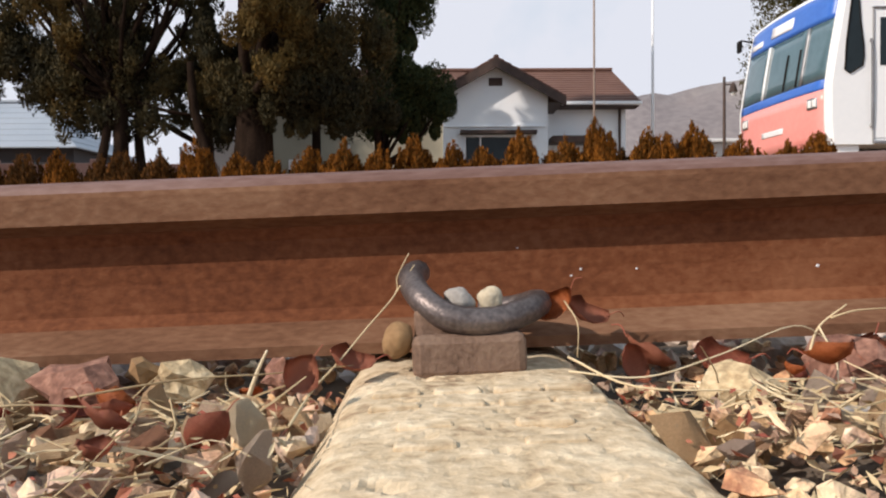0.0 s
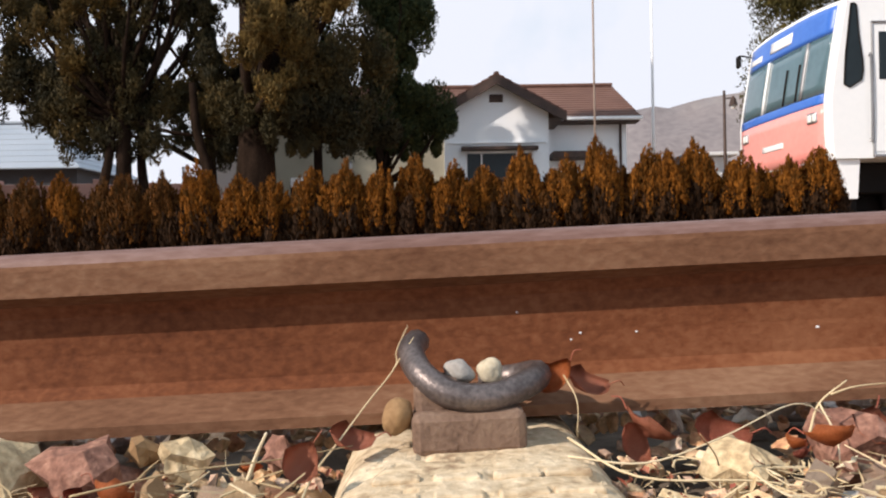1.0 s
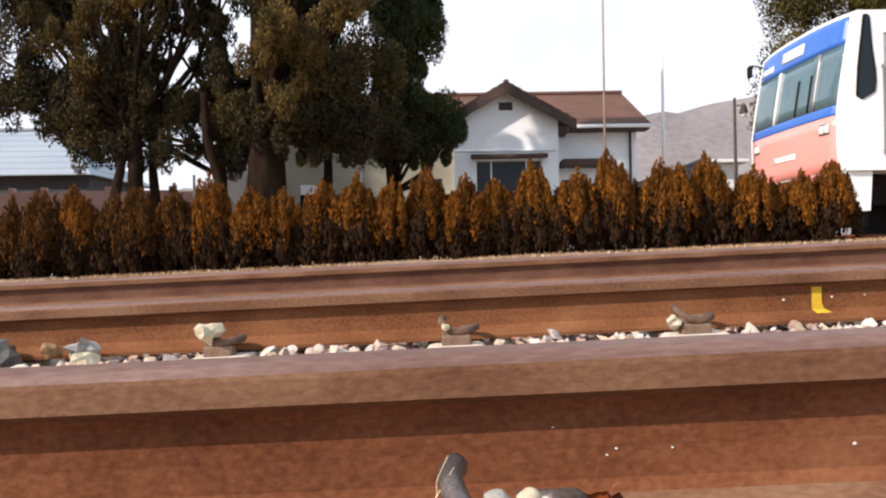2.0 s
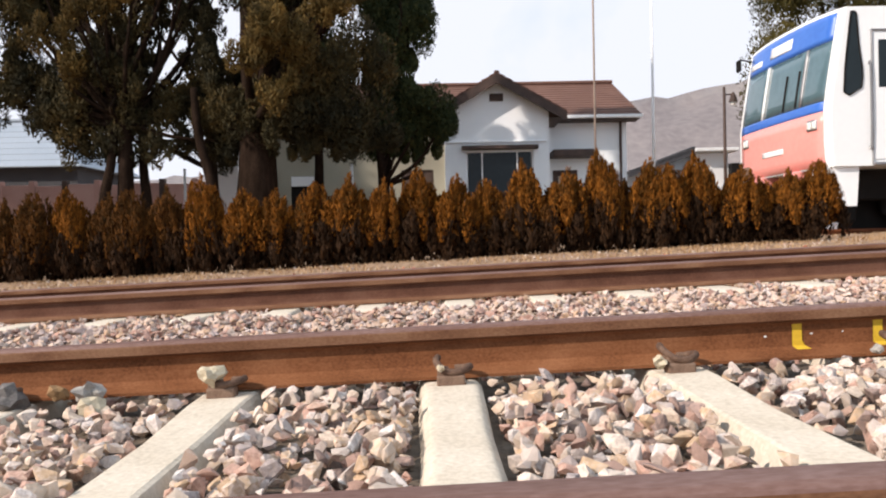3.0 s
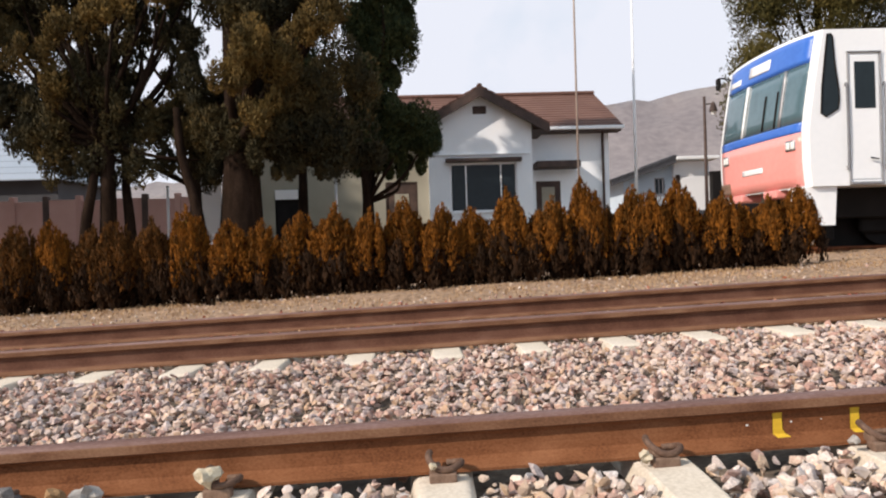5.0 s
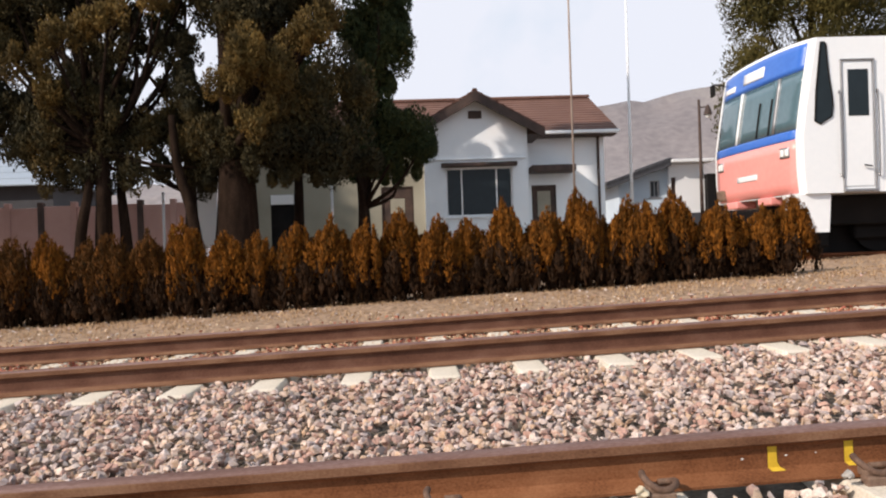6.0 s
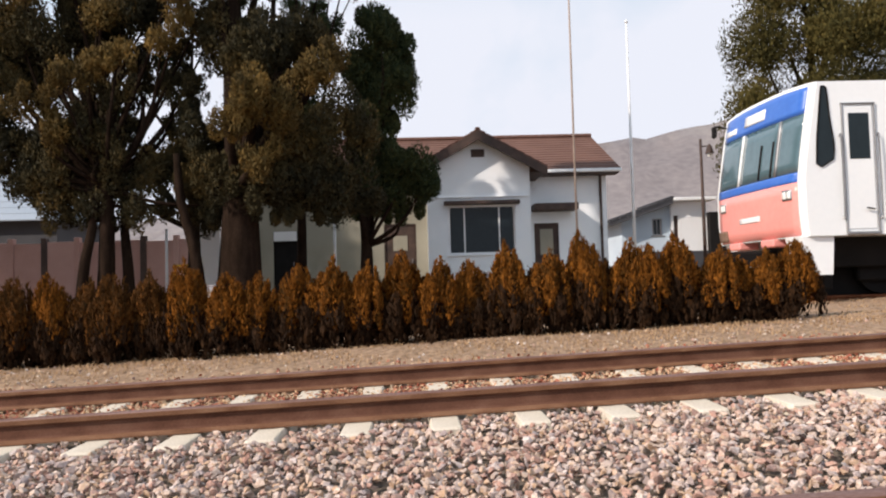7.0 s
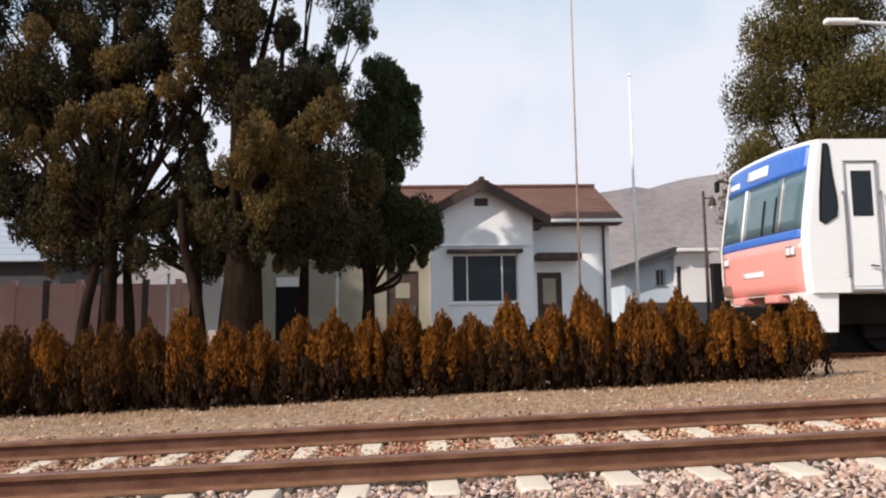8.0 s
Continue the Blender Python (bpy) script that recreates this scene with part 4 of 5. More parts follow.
# lower shrubs fill the row behind the taller ones
HEDGE = HEDGE + [((a[0] + b[0]) / 2 + 0.03, min(a[1], b[1]) * 0.8) for a, b in zip(HEDGE, HEDGE[1:])]
rng_h = random.Random(4)
used = set()
for i, (x, h) in enumerate(HEDGE):
    y = 7.68 + rng_h.uniform(-0.08, 0.08) + (0.14 if i >= TALL else 0)
    m = Matrix.LocRotScale((x, y, float(level(x, y)) - 0.01), Euler((rng_h.uniform(-0.05, 0.05), rng_h.uniform(-0.07, 0.07), rng_h.uniform(0, 6.28))), None)
    # left and rear shrubs get the leaves with painted shade
    kind_of = shaded_shrubs[i % 3] if i >= TALL or x < -2.9 and i % 4 != 1 else shrubs[i % 5]
    if kind_of.name in used:
        ob = copy_thing(kind_of, m)
    else:
        used.add(kind_of.name)
        ob = kind_of
        ob.matrix_basis = m
    w = rng_h.uniform(1.02, 1.28)
    ob.scale = (w, w, h * 0.97)


# ---- trees ----
def big_tree(name, label, base, blobs, leaves, mat, seed, trunk=0.22, limbs_from=0.25, size=0.08):
    """Trunk, limbs that reach into the clumps, and clumps of sprays. Blobs: x, y, z, rx, rz from the foot, and a material."""
    rng = np.random.default_rng(seed)
    root = thing(name, label, "tree", m=pose(*base))
    top = max(b[2] for b in blobs)
    bm = bmesh.new()
    way = curve_points([(0, 0, -0.2), (0.05, 0, top * 0.2), (-0.08, 0.1, top * 0.45), (0.05, 0.05, top * 0.75), (0, 0, top)], 5)
    tube(bm, way, [trunk * max(0.1, 1 - i / (len(way) - 1)) ** 1.5 * (1.35 if i == 0 else 1) for i in range(len(way))], 10)
    part("trunk", bm, BARK, root, smooth=True)
    weight = sum(b[3] * b[4] for b in blobs)
    for x, y, z, rx, rz, *own in blobs:
        start = way[min(len(way) - 1, int(len(way) * min(0.9, max(limbs_from, (z - 1.2) / top * 0.75))))]
        end = Vector((x, y, z))
        mid = (start + end) / 2 + Vector((rng.normal(0, 0.15), rng.normal(0, 0.15), -0.15))
        pts = curve_points([start, mid, end], 4)
        part("limb", tube(bmesh.new(), pts, [trunk * 0.3 * (1 - 0.8 * i / len(pts)) for i in range(len(pts))], 6), BARK, root, smooth=True)
        n = int(leaves * rx * rz / weight)
        # upright flame-like tufts, leafy on their outsides
        tufts = max(8, int(26 * rx * rz))
        d = rng.normal(size=(tufts, 3))
        d /= np.linalg.norm(d, axis=1)[:, None]
        deep = min(rx, rz)
        t = d * rng.uniform(0.15, 0.8, (tufts, 1)) * [rx, deep * 0.9, rz]
        rs = rng.uniform(0.3, 0.62, tufts) * deep
        k = rng.integers(0, tufts, n)
        o = rng.normal(size=(n, 3))
        o /= np.linalg.norm(o, axis=1)[:, None]
        o *= rng.uniform(0.2, 1.0, (n, 1)) ** 0.4 * [0.85, 0.85, 1.25]
        c = t[k] + o * rs[k, None] + [x, y, z]
        wayv = o * 0.5 + rng.normal(0, 0.35, (n, 3)) + [0, 0, 0.7]
        l = rng.uniform(0.6, 1.5, n) * size
        part_mesh("crown", sprays("crown", rng, c, wayv, l, l * 0.42, o), own[0] if own else mat, root)
    return root


def clump(px, py, rx, rz, dy, base, *own):
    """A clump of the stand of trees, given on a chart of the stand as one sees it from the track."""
    k = (base[1] + dy + 0.76) / 1304
    return (0.013 + 36.9 * k + (px - 784) * k - base[0], dy, 0.96 + 139.3 * k + (441 - py) * k - base[2], rx * k * 1.2, rz * k * 1.2, *own)


def filling(seed, count, x0, x1, y0, y1):
    """Inner clumps behind the outer ones, leaving the open windows between the limbs."""
    rng, out = random.Random(seed), []
    while len(out) < count:
        x, y = rng.uniform(x0, x1), rng.uniform(y0, y1)
        if all(math.hypot(x - a, y - b) > r + 46 for a, b, r in ((262, 275, 24), (350, 178, 14), (458, 62, 8), (548, 35, 18), (612, 98, 22), (-20, 410, 30))):
            out.append((x, y, 40, 44, rng.uniform(0.3, 1.0)))
    return out


A = (-3.75, 14.2, 0.4)
# front clumps carry the painted sunlight, the rest the painted shade
CLUMPS_A = [(450, 250, 62, 46, -1.3, CROWN_LIT), (408, 292, 44, 36, -1.1, CROWN_LIT), (458, 358, 38, 34, -1.1, CROWN_LIT), (548, 205, 56, 38, -0.9, CROWN_LIT), (505, 275, 46, 38, -1.0, CROWN_LIT), (592, 180, 34, 28, -0.7, CROWN_LIT),
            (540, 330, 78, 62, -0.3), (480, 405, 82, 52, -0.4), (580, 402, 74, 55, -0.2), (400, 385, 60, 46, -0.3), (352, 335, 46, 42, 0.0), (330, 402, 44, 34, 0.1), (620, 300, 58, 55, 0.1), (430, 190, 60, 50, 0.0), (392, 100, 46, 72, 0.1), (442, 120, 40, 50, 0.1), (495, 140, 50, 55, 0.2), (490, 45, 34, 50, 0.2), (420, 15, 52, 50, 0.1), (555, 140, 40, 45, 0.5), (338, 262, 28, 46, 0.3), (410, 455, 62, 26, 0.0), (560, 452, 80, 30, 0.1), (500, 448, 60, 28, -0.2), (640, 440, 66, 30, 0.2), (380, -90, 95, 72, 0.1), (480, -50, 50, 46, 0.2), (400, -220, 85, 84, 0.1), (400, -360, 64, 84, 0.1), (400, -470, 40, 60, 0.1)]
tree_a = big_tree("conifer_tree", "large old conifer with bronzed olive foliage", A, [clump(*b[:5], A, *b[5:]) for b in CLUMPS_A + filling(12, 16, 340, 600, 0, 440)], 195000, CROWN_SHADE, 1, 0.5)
B = (-6.5, 14.4, 0.4)
CLUMPS_B = [(108, 212, 52, 34, -0.9, CROWN_LIT), (160, 190, 50, 34, -0.9, CROWN_LIT), (212, 166, 40, 34, -0.8, CROWN_LIT), (58, 252, 42, 36, -0.8, CROWN_LIT), (98, 302, 46, 32, -0.7, CROWN_LIT), (310, 40, 40, 52, -0.5, CROWN_LIT), (322, 104, 34, 46, -0.5, CROWN_LIT), (290, 142, 34, 36, -0.5, CROWN_LIT), (180, 90, 50, 38, -0.4, CROWN_LIT), (40, 40, 50, 40, -0.4, CROWN_LIT),
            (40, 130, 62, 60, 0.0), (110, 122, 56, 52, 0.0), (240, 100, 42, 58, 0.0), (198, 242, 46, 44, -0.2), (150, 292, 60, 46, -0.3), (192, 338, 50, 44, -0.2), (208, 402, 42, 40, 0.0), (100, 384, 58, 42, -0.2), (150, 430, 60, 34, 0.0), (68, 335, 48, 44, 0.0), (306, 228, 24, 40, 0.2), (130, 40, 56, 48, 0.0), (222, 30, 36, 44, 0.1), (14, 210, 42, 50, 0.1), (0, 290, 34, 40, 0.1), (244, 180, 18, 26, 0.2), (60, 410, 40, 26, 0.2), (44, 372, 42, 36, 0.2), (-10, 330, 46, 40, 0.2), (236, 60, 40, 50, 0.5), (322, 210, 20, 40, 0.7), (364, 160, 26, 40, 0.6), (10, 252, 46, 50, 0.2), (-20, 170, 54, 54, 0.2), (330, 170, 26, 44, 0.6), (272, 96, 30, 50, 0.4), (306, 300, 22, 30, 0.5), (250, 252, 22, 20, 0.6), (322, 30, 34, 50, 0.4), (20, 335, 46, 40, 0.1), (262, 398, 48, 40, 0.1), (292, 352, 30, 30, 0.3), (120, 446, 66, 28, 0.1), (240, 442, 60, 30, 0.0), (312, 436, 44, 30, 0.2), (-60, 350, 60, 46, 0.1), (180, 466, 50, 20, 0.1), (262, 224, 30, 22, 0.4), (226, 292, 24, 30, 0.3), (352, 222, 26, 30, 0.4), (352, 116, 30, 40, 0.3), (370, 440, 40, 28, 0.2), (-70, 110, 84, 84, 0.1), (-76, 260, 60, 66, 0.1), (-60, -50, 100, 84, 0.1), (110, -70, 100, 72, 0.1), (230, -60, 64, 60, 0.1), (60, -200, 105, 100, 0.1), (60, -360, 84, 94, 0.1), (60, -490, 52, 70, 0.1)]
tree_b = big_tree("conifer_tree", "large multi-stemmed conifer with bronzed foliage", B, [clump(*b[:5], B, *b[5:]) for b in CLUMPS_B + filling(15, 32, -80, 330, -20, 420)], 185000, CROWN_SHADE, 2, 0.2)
C = (-1.4, 16.6, 0.5)
big_tree("conifer_tree", "dark green conifer behind the taller trees", C, [clump(*b, C) for b in ((676, 128, 40, 52, -0.2), (698, 168, 40, 50, 0.0), (696, 232, 46, 56, -0.1), (668, 262, 48, 50, 0.0), (640, 200, 46, 60, 0.1), (684, 288, 36, 28, 0.0), (728, 384, 44, 46, -0.2), (690, 410, 56, 46, 0.0), (652, 338, 46, 38, 0.1), (622, 420, 60, 42, 0.2), (746, 418, 34, 30, -0.1), (664, 376, 50, 44, 0.1), (700, 452, 60, 22, 0.1))], 100000, CROWN_DARK, 3, 0.2)
E = (-3.2, 18.4, 0.5)
big_tree("conifer_tree", "tall blue-green conifer behind the bronzed trees", E, [clump(*b, E) for b in ((620, 16, 42, 34, 0.0), (592, 44, 28, 26, 0.1), (640, 42, 24, 28, 0.0), (566, 92, 26, 34, 0.1), (548, 150, 40, 46, 0.0), (588, 134, 34, 34, 0.2), (520, 90, 24, 40, 0.2), (512, 220, 40, 50, 0.1), (560, 280, 50, 60, 0.1), (440, 300, 60, 60, 0.2), (430, 60, 26, 50, 0.3), (600, -50, 60, 50, 0.1), (570, -150, 60, 70, 0.1), (550, -270, 40, 70, 0.1))], 50000, CROWN_DARK, 13, 0.16)
D = (-5.6, 17.2, 0.5)
big_tree("conifer_tree", "dark conifer standing behind the bronzed trees", D, [clump(*b, D) for b in ((300, 190, 30, 40, 0.0), (210, 300, 36, 50, 0.0), (325, 370, 40, 44, 0.2), (200, 400, 46, 40, 0.2), (110, 330, 50, 60, 0.2), (60, 180, 60, 60, 0.2), (180, 120, 50, 60, 0.1), (270, 70, 40, 50, 0.1), (200, -30, 60, 60, 0.1))], 45000, CROWN_DARK, 9, 0.2)
# two bare leaning stems beside the big trunk
def stem_tree(base, lean, h, label):
    root = thing("slim_tree", label, "tree", m=pose(*base))
    way = curve_points([(0, 0, -0.2), (lean * 0.25, 0, h * 0.35), (lean * 0.8, 0.1, h * 0.7), (lean, 0.2, h)], 5)
    part("trunk", tube(bmesh.new(), way, [0.13 * (1 - 0.5 * i / len(way)) for i in range(len(way))], 9), BARK, root, smooth=True)


stem_tree((-4.35, 13.8, 0.4), -0.55, 3.2, "leaning bare trunk under the conifers")
stem_tree((-6.9, 14.2, 0.4), 0.25, 2.6, "slim brown trunk under the conifers")
stem_tree((-6.1, 14.7, 0.4), -0.2, 2.6, "slim brown trunk under the conifers")
R = (14.2, 25.0, 0.6)
big_tree("conifer_tree", "tall dense olive-green conifer behind the train", R, [(-2.3, 0, 6.0, 1.34, 1.44), (-2.0, 0, 8.4, 1.34, 1.54), (-1.5, -0.3, 10.4, 1.44, 1.54), (0.2, -0.4, 6.2, 1.64, 1.64), (0.2, -0.4, 8.6, 1.74, 1.64), (0.2, 0, 11.0, 1.64, 1.64), (2.2, 0, 6.5, 1.64, 1.64), (2.2, 0, 9.0, 1.64, 1.64), (1.5, 0, 11.6, 1.54, 1.54), (-0.6, 0, 13.2, 1.64, 1.64), (0.3, 0, 15.2, 1.23, 1.64), (-2.5, 0.3, 4.2, 1.02, 1.02)], 110000, CROWN_OLIVE, 6, 0.3, size=0.12)
# unseen conifers added in line with the row, to cast shade on the house
L = (-15.6, 14.0, 0.4)
row = random.Random(5)
LOWER = [(row.uniform(-1, 1) * (3.2 - 0.17 * h), row.uniform(-1.2, 1.2), h, 1.5, 1.5) for h in (3.2 + 0.4 * k for k in range(20))]
# gaps among these clumps are shaped to leave a sunlit patch on the gable
UPPER = [(x, 0.0, z, 0.76 * r, 0.76 * r) for x, z, r in ((-1.2, 12.0, 1.5), (-1.0, 14.0, 1.4), (-0.7, 15.8, 1.1), (-0.5, 17.2, 0.9), (0.9, 11.6, 1.0), (2.2, 11.4, 1.0), (3.5, 11.4, 1.0), (0.7, 12.7, 0.9), (2.0, 12.6, 0.85), (3.3, 12.6, 0.85), (4.4, 12.4, 0.8), (0.4, 13.9, 0.7), (1.5, 13.4, 0.7), (2.8, 13.3, 0.7), (4.1, 14.2, 0.8), (0.4, 17.2, 0.8), (1.45, 16.6, 0.55), (0.7, 16.0, 0.6), (2.5, 16.85, 0.4), (0.8, 18.3, 0.8), (2.2, 18.7, 0.75), (3.3, 18.6, 0.6), (1.4, 17.5, 0.45), (3.4, 17.5, 0.45))]
shade_tree = big_tree("conifer_tree", "added unseen conifer that shades the house front", L, LOWER + UPPER, 36000, CROWN_SHADE, 8, 0.3, size=0.22)
big_tree("conifer_tree", "added slim unseen conifer that shades the gable's right side", (-11.25, 14.0, 0.4), [(row.uniform(-0.15, 0.15), row.uniform(-0.2, 0.2), 4.0 + 0.62 * k, 0.62, 0.7) for k in range(22)], 14000, CROWN_SHADE, 28, 0.16, size=0.2)
dense_shade_tree = big_tree("conifer_tree", "added dense unseen conifer that shades the house's left wall", (-21.4, 14.4, 0.4), [(row.uniform(-1, 1) * (3.6 - 0.14 * h), row.uniform(-1.2, 1.2), h, 1.35, 1.35) for h in (3.2 + 0.33 * k for k in range(46))], 30000, CROWN_SHADE, 18, 0.3, size=0.24)
copy_thing(dense_shade_tree, pose(-26.4, 14.0, 0.4, 0, 0, 110))


# ---- far hills ----
def build_hills():
    rng = np.random.default_rng(9)
    xs = np.linspace(-900, 900, 260)
    key = [(-900, 90), (-420, 50), (-230, 34), (-150, 26), (-60, 34), (40, 51), (84, 57.5), (105, 61), (124, 64), (170, 78), (300, 100), (900, 170)]
    top = np.interp(xs, *zip(*key)) + rng.normal(0, 0.25, len(xs)) + 0.5 * np.sin(xs * 0.21) * np.sin(xs * 0.05)
    rows = []
    for k, u in enumerate(np.linspace(0, 1, 14)):
        rows.append(np.stack([xs, 300 - 110 * (1 - u) + rng.normal(0, 1.5, len(xs)), top * u ** 1.2 + rng.normal(0, 0.5, len(xs)) * (0 < k < 13)], -1))
    rows.append(np.stack([xs, np.full(len(xs), 420.0), np.full(len(xs), -2.0)], -1))
    v = np.array(rows)
    n, m = v.shape[:2]
    k = (np.arange(n - 1)[:, None] * m + np.arange(m - 1)[None]).ravel()
    me = mesh_of("backdrop", v.reshape(-1, 3), np.stack([k, k + 1, k + m + 1, k + m], 1))
    tagged(part_mesh("backdrop", me, HILLSIDE, None, smooth=True), "long grey-brown hill of bare woods", "hill", kind="structure")


build_hills()


# ---- station house ----
def slab(bm, pts, thick):
    """A flat sheet through the points, thickened downwards."""
    a = [bm.verts.new(p) for p in pts]
    b = [bm.verts.new((p[0], p[1], p[2] - thick)) for p in pts]
    k = len(pts)
    bm.faces.new(a)
    bm.faces.new(b[::-1])
    for i in range(k):
        bm.faces.new((a[i], b[i], b[(i + 1) % k], a[(i + 1) % k]))


def roof_courses(parent, mat, e0, e1, r0, r1, courses, thick=0.05):
    """Overlapping courses between an eave line and a ridge line."""
    e0, e1, r0, r1 = (Vector(p) for p in (e0, e1, r0, r1))
    for i in range(courses):
        a, b = i / courses, (i + 1.12) / courses
        b = min(b, 1.0)
        lift = Vector((0, 0, 0.03))
        bm = bmesh.new()
        slab(bm, [e0.lerp(r0, a) + lift, e1.lerp(r1, a) + lift, e1.lerp(r1, b), e0.lerp(r0, b)], thick)
        part("tile_course", bm, mat, parent)


def wall_with_holes(bm, x0, x1, z0, z1, y0, y1, holes):
    """A wall along x with rectangular openings (x0, x1, z0, z1)."""
    xs = sorted({x0, x1, *(h[0] for h in holes), *(h[1] for h in holes)})
    for a, b in zip(xs, xs[1:]):
        mid = (a + b) / 2
        z = z0
        for h in sorted((h for h in holes if h[0] < mid < h[1]), key=lambda h: h[2]):
            if h[2] > z:
                box(bm, (a, y0, z), (b, y1, h[2]))
            z = h[3]
        box(bm, (a, y0, z), (b, y1, z1))
    bmesh.ops.remove_doubles(bm, verts=bm.verts[:], dist=0.0005)


def window(parent, x0, x1, z0, z1, y, bars, frame_mat=PAINTWHITE, depth=0.06):
    f = 0.05
    bm = bmesh.new()
    for a, b in (((x0, z0), (x1, z0 + f)), ((x0, z1 - f), (x1, z1)), ((x0, z0 + f), (x0 + f, z1 - f)), ((x1 - f, z0 + f), (x1, z1 - f))):
        box(bm, (a[0], y, a[1]), (b[0], y + depth, b[1]), 0.006)
    w = part("window_1", bm, frame_mat, parent, "white-framed window with dark panes")
    edges = [x0 + f, *bars, x1 - f]
    for a, b in zip(edges, edges[1:]):
        part("pane", boxed((a + 0.02, y + 0.03, z0 + f), (b - 0.02, y + 0.042, z1 - f)), PANE, w)
    for b in bars:
        part("mullion", boxed((b - 0.022, y - 0.004, z0 + f), (b + 0.022, y + depth, z1 - f), 0.005), frame_mat, w)
    part("sill", boxed((x0 - 0.08, y - 0.1, z0 - 0.07), (x1 + 0.08, y + depth, z0 - 0.004), 0.01), frame_mat, w)
    return w


def station_house():
    root = thing("station_house", "white plastered small station house with a brown tiled roof", "house")
    # front gable block
    bm = bmesh.new()
    wall_with_holes(bm, 0.15, 3.37, 0.3, 4.35, 22.1, 22.28, [(0.79, 2.88, 1.75, 3.26)])
    prism(bm, [(0.15, 4.35), (3.37, 4.35), (3.37, 4.5), (1.76, 5.42), (0.15, 4.5)], "y", 22.1, 22.28)
    box(bm, (0.15, 22.28, 0.3), (0.33, 24.2, 4.5))
    box(bm, (3.19, 22.28, 0.3), (3.37, 24.2, 4.5))
    part("wall", bm, WALL, root, "white plastered gable wall")
    window(root, 0.79, 2.88, 1.75, 3.26, 22.16, (1.29, 2.38))
    part("awning", boxed((0.66, 21.86, 3.28), (3.02, 22.098, 3.40), 0.015), DARKWOOD, root, "dark narrow board over the window")
    gable = part("gable_roof", boxed((1.68, 21.73, 5.54), (1.84, 27, 5.66), 0.03), ROOF, root, "brown tiled gable roof")
    roof_courses(gable, ROOF, (3.88, 21.73, 4.40), (3.88, 27, 4.40), (1.76, 21.73, 5.60), (1.76, 27, 5.60), 9)
    roof_courses(gable, ROOF, (-0.36, 21.73, 4.40), (-0.36, 27, 4.40), (1.755, 21.73, 5.60), (1.755, 27, 5.60), 9)
    for s in (-1, 1):
        bm = bmesh.new()
        prism(bm, [(1.76 + s * 2.12, 4.35), (1.76 + s * 2.12, 4.07), (1.76, 5.26), (1.76, 5.55)], "y", 21.69, 21.75)
        part("bargeboard", bm, DARKWOOD, root, "dark wooden bargeboard")
        bm = bmesh.new()
        prism(bm, [(1.76 + s * 2.1, 4.30), (1.76 + s * 2.1, 4.26), (1.76, 5.45), (1.76, 5.49)], "y", 21.751, 22.095)
        part("soffit", bm, DARKWOOD, root)
    part("vent", boxed((1.55, 22.06, 4.78), (1.97, 22.098, 5.02), 0.01), DARKWOOD, root, "dark louvred gable vent")
    part("ledge", boxed((0.2, 22.04, 3.5), (3.3, 22.098, 3.56), 0.01), WALL, root)
    # main block behind
    bm = bmesh.new()
    wall_with_holes(bm, 3.372, 6.3, 0.3, 4.6, 24.2, 24.38, [(3.78, 4.62, 0.62, 2.82)])
    box(bm, (6.12, 24.38, 0.3), (6.3, 28.6, 4.6))
    prism(bm, [(24.2, 4.6), (28.6, 4.6), (26.4, 5.95)], "x", 6.12, 6.3)
    part("wall", bm, WALL, root, "white plastered wall in shade")
    bm = bmesh.new()
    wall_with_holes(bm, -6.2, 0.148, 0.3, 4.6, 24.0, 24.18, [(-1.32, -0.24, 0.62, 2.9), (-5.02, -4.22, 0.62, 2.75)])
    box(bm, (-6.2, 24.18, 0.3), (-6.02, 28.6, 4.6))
    part("wall", bm, CREAM, root, "cream wall darkened for tree shade")
    main = part("main_roof", boxed((-6.7, 26.28, 6.17), (6.36, 26.52, 6.29), 0.03), ROOF, root, "brown tiled main roof")
    roof_courses(main, ROOF, (-6.7, 23.6, 4.56), (6.66, 23.6, 4.56), (-6.7, 26.4, 6.2), (6.33, 26.4, 6.2), 14)
    roof_courses(main, ROOF, (6.66, 29.2, 4.56), (-6.7, 29.2, 4.56), (6.33, 26.4, 6.2), (-6.7, 26.4, 6.2), 14)
    part("gutter", boxed((3.83, 23.5, 4.45), (6.68, 23.6, 4.56), 0.02), PAINTWHITE, root, "white eaves gutter")
    # eave underside as a dark solid, standing in for the shade beneath it too
    bm = bmesh.new()
    prism(bm, [(3.373, 4.58), (3.86, 4.30), (3.86, 4.26), (3.373, 4.26)], "y", 22.1, 24.19)
    part("soffit", bm, DARKWOOD, root, "dark gable eave, filled out for the shade under it")
    part("soffit", boxed((3.87, 23.62, 4.40), (6.6, 24.198, 4.45)), DARKWOOD, root)
    # canopy made thicker, so its dark front includes the shade beneath
    part("canopy", boxed((3.70, 23.35, 3.20), (5.16, 24.198, 3.42), 0.015), DARKWOOD, root, "dark flat door canopy, thickened for the shade under it")
    part("downpipe", tube(bmesh.new(), [(6.08, 24.1, 4.42), (6.08, 24.12, 3.9), (6.08, 24.12, 0.5)], 0.045, 8), DARKWOOD, root, "dark downpipe")

    def door(x0, x1, z0, z1, y, mat, pane_mat, pane):
        d = part("door_1", boxed((x0 + 0.05, y + 0.05, z0), (x1 - 0.05, y + 0.1, z1 - 0.05), 0.008), mat, root, "dark wooden door with a pale pane")
        part("pane", boxed((x0 + pane[0], y + 0.03, pane[1]), (x1 - pane[0], y + 0.048, pane[2])), pane_mat, d)
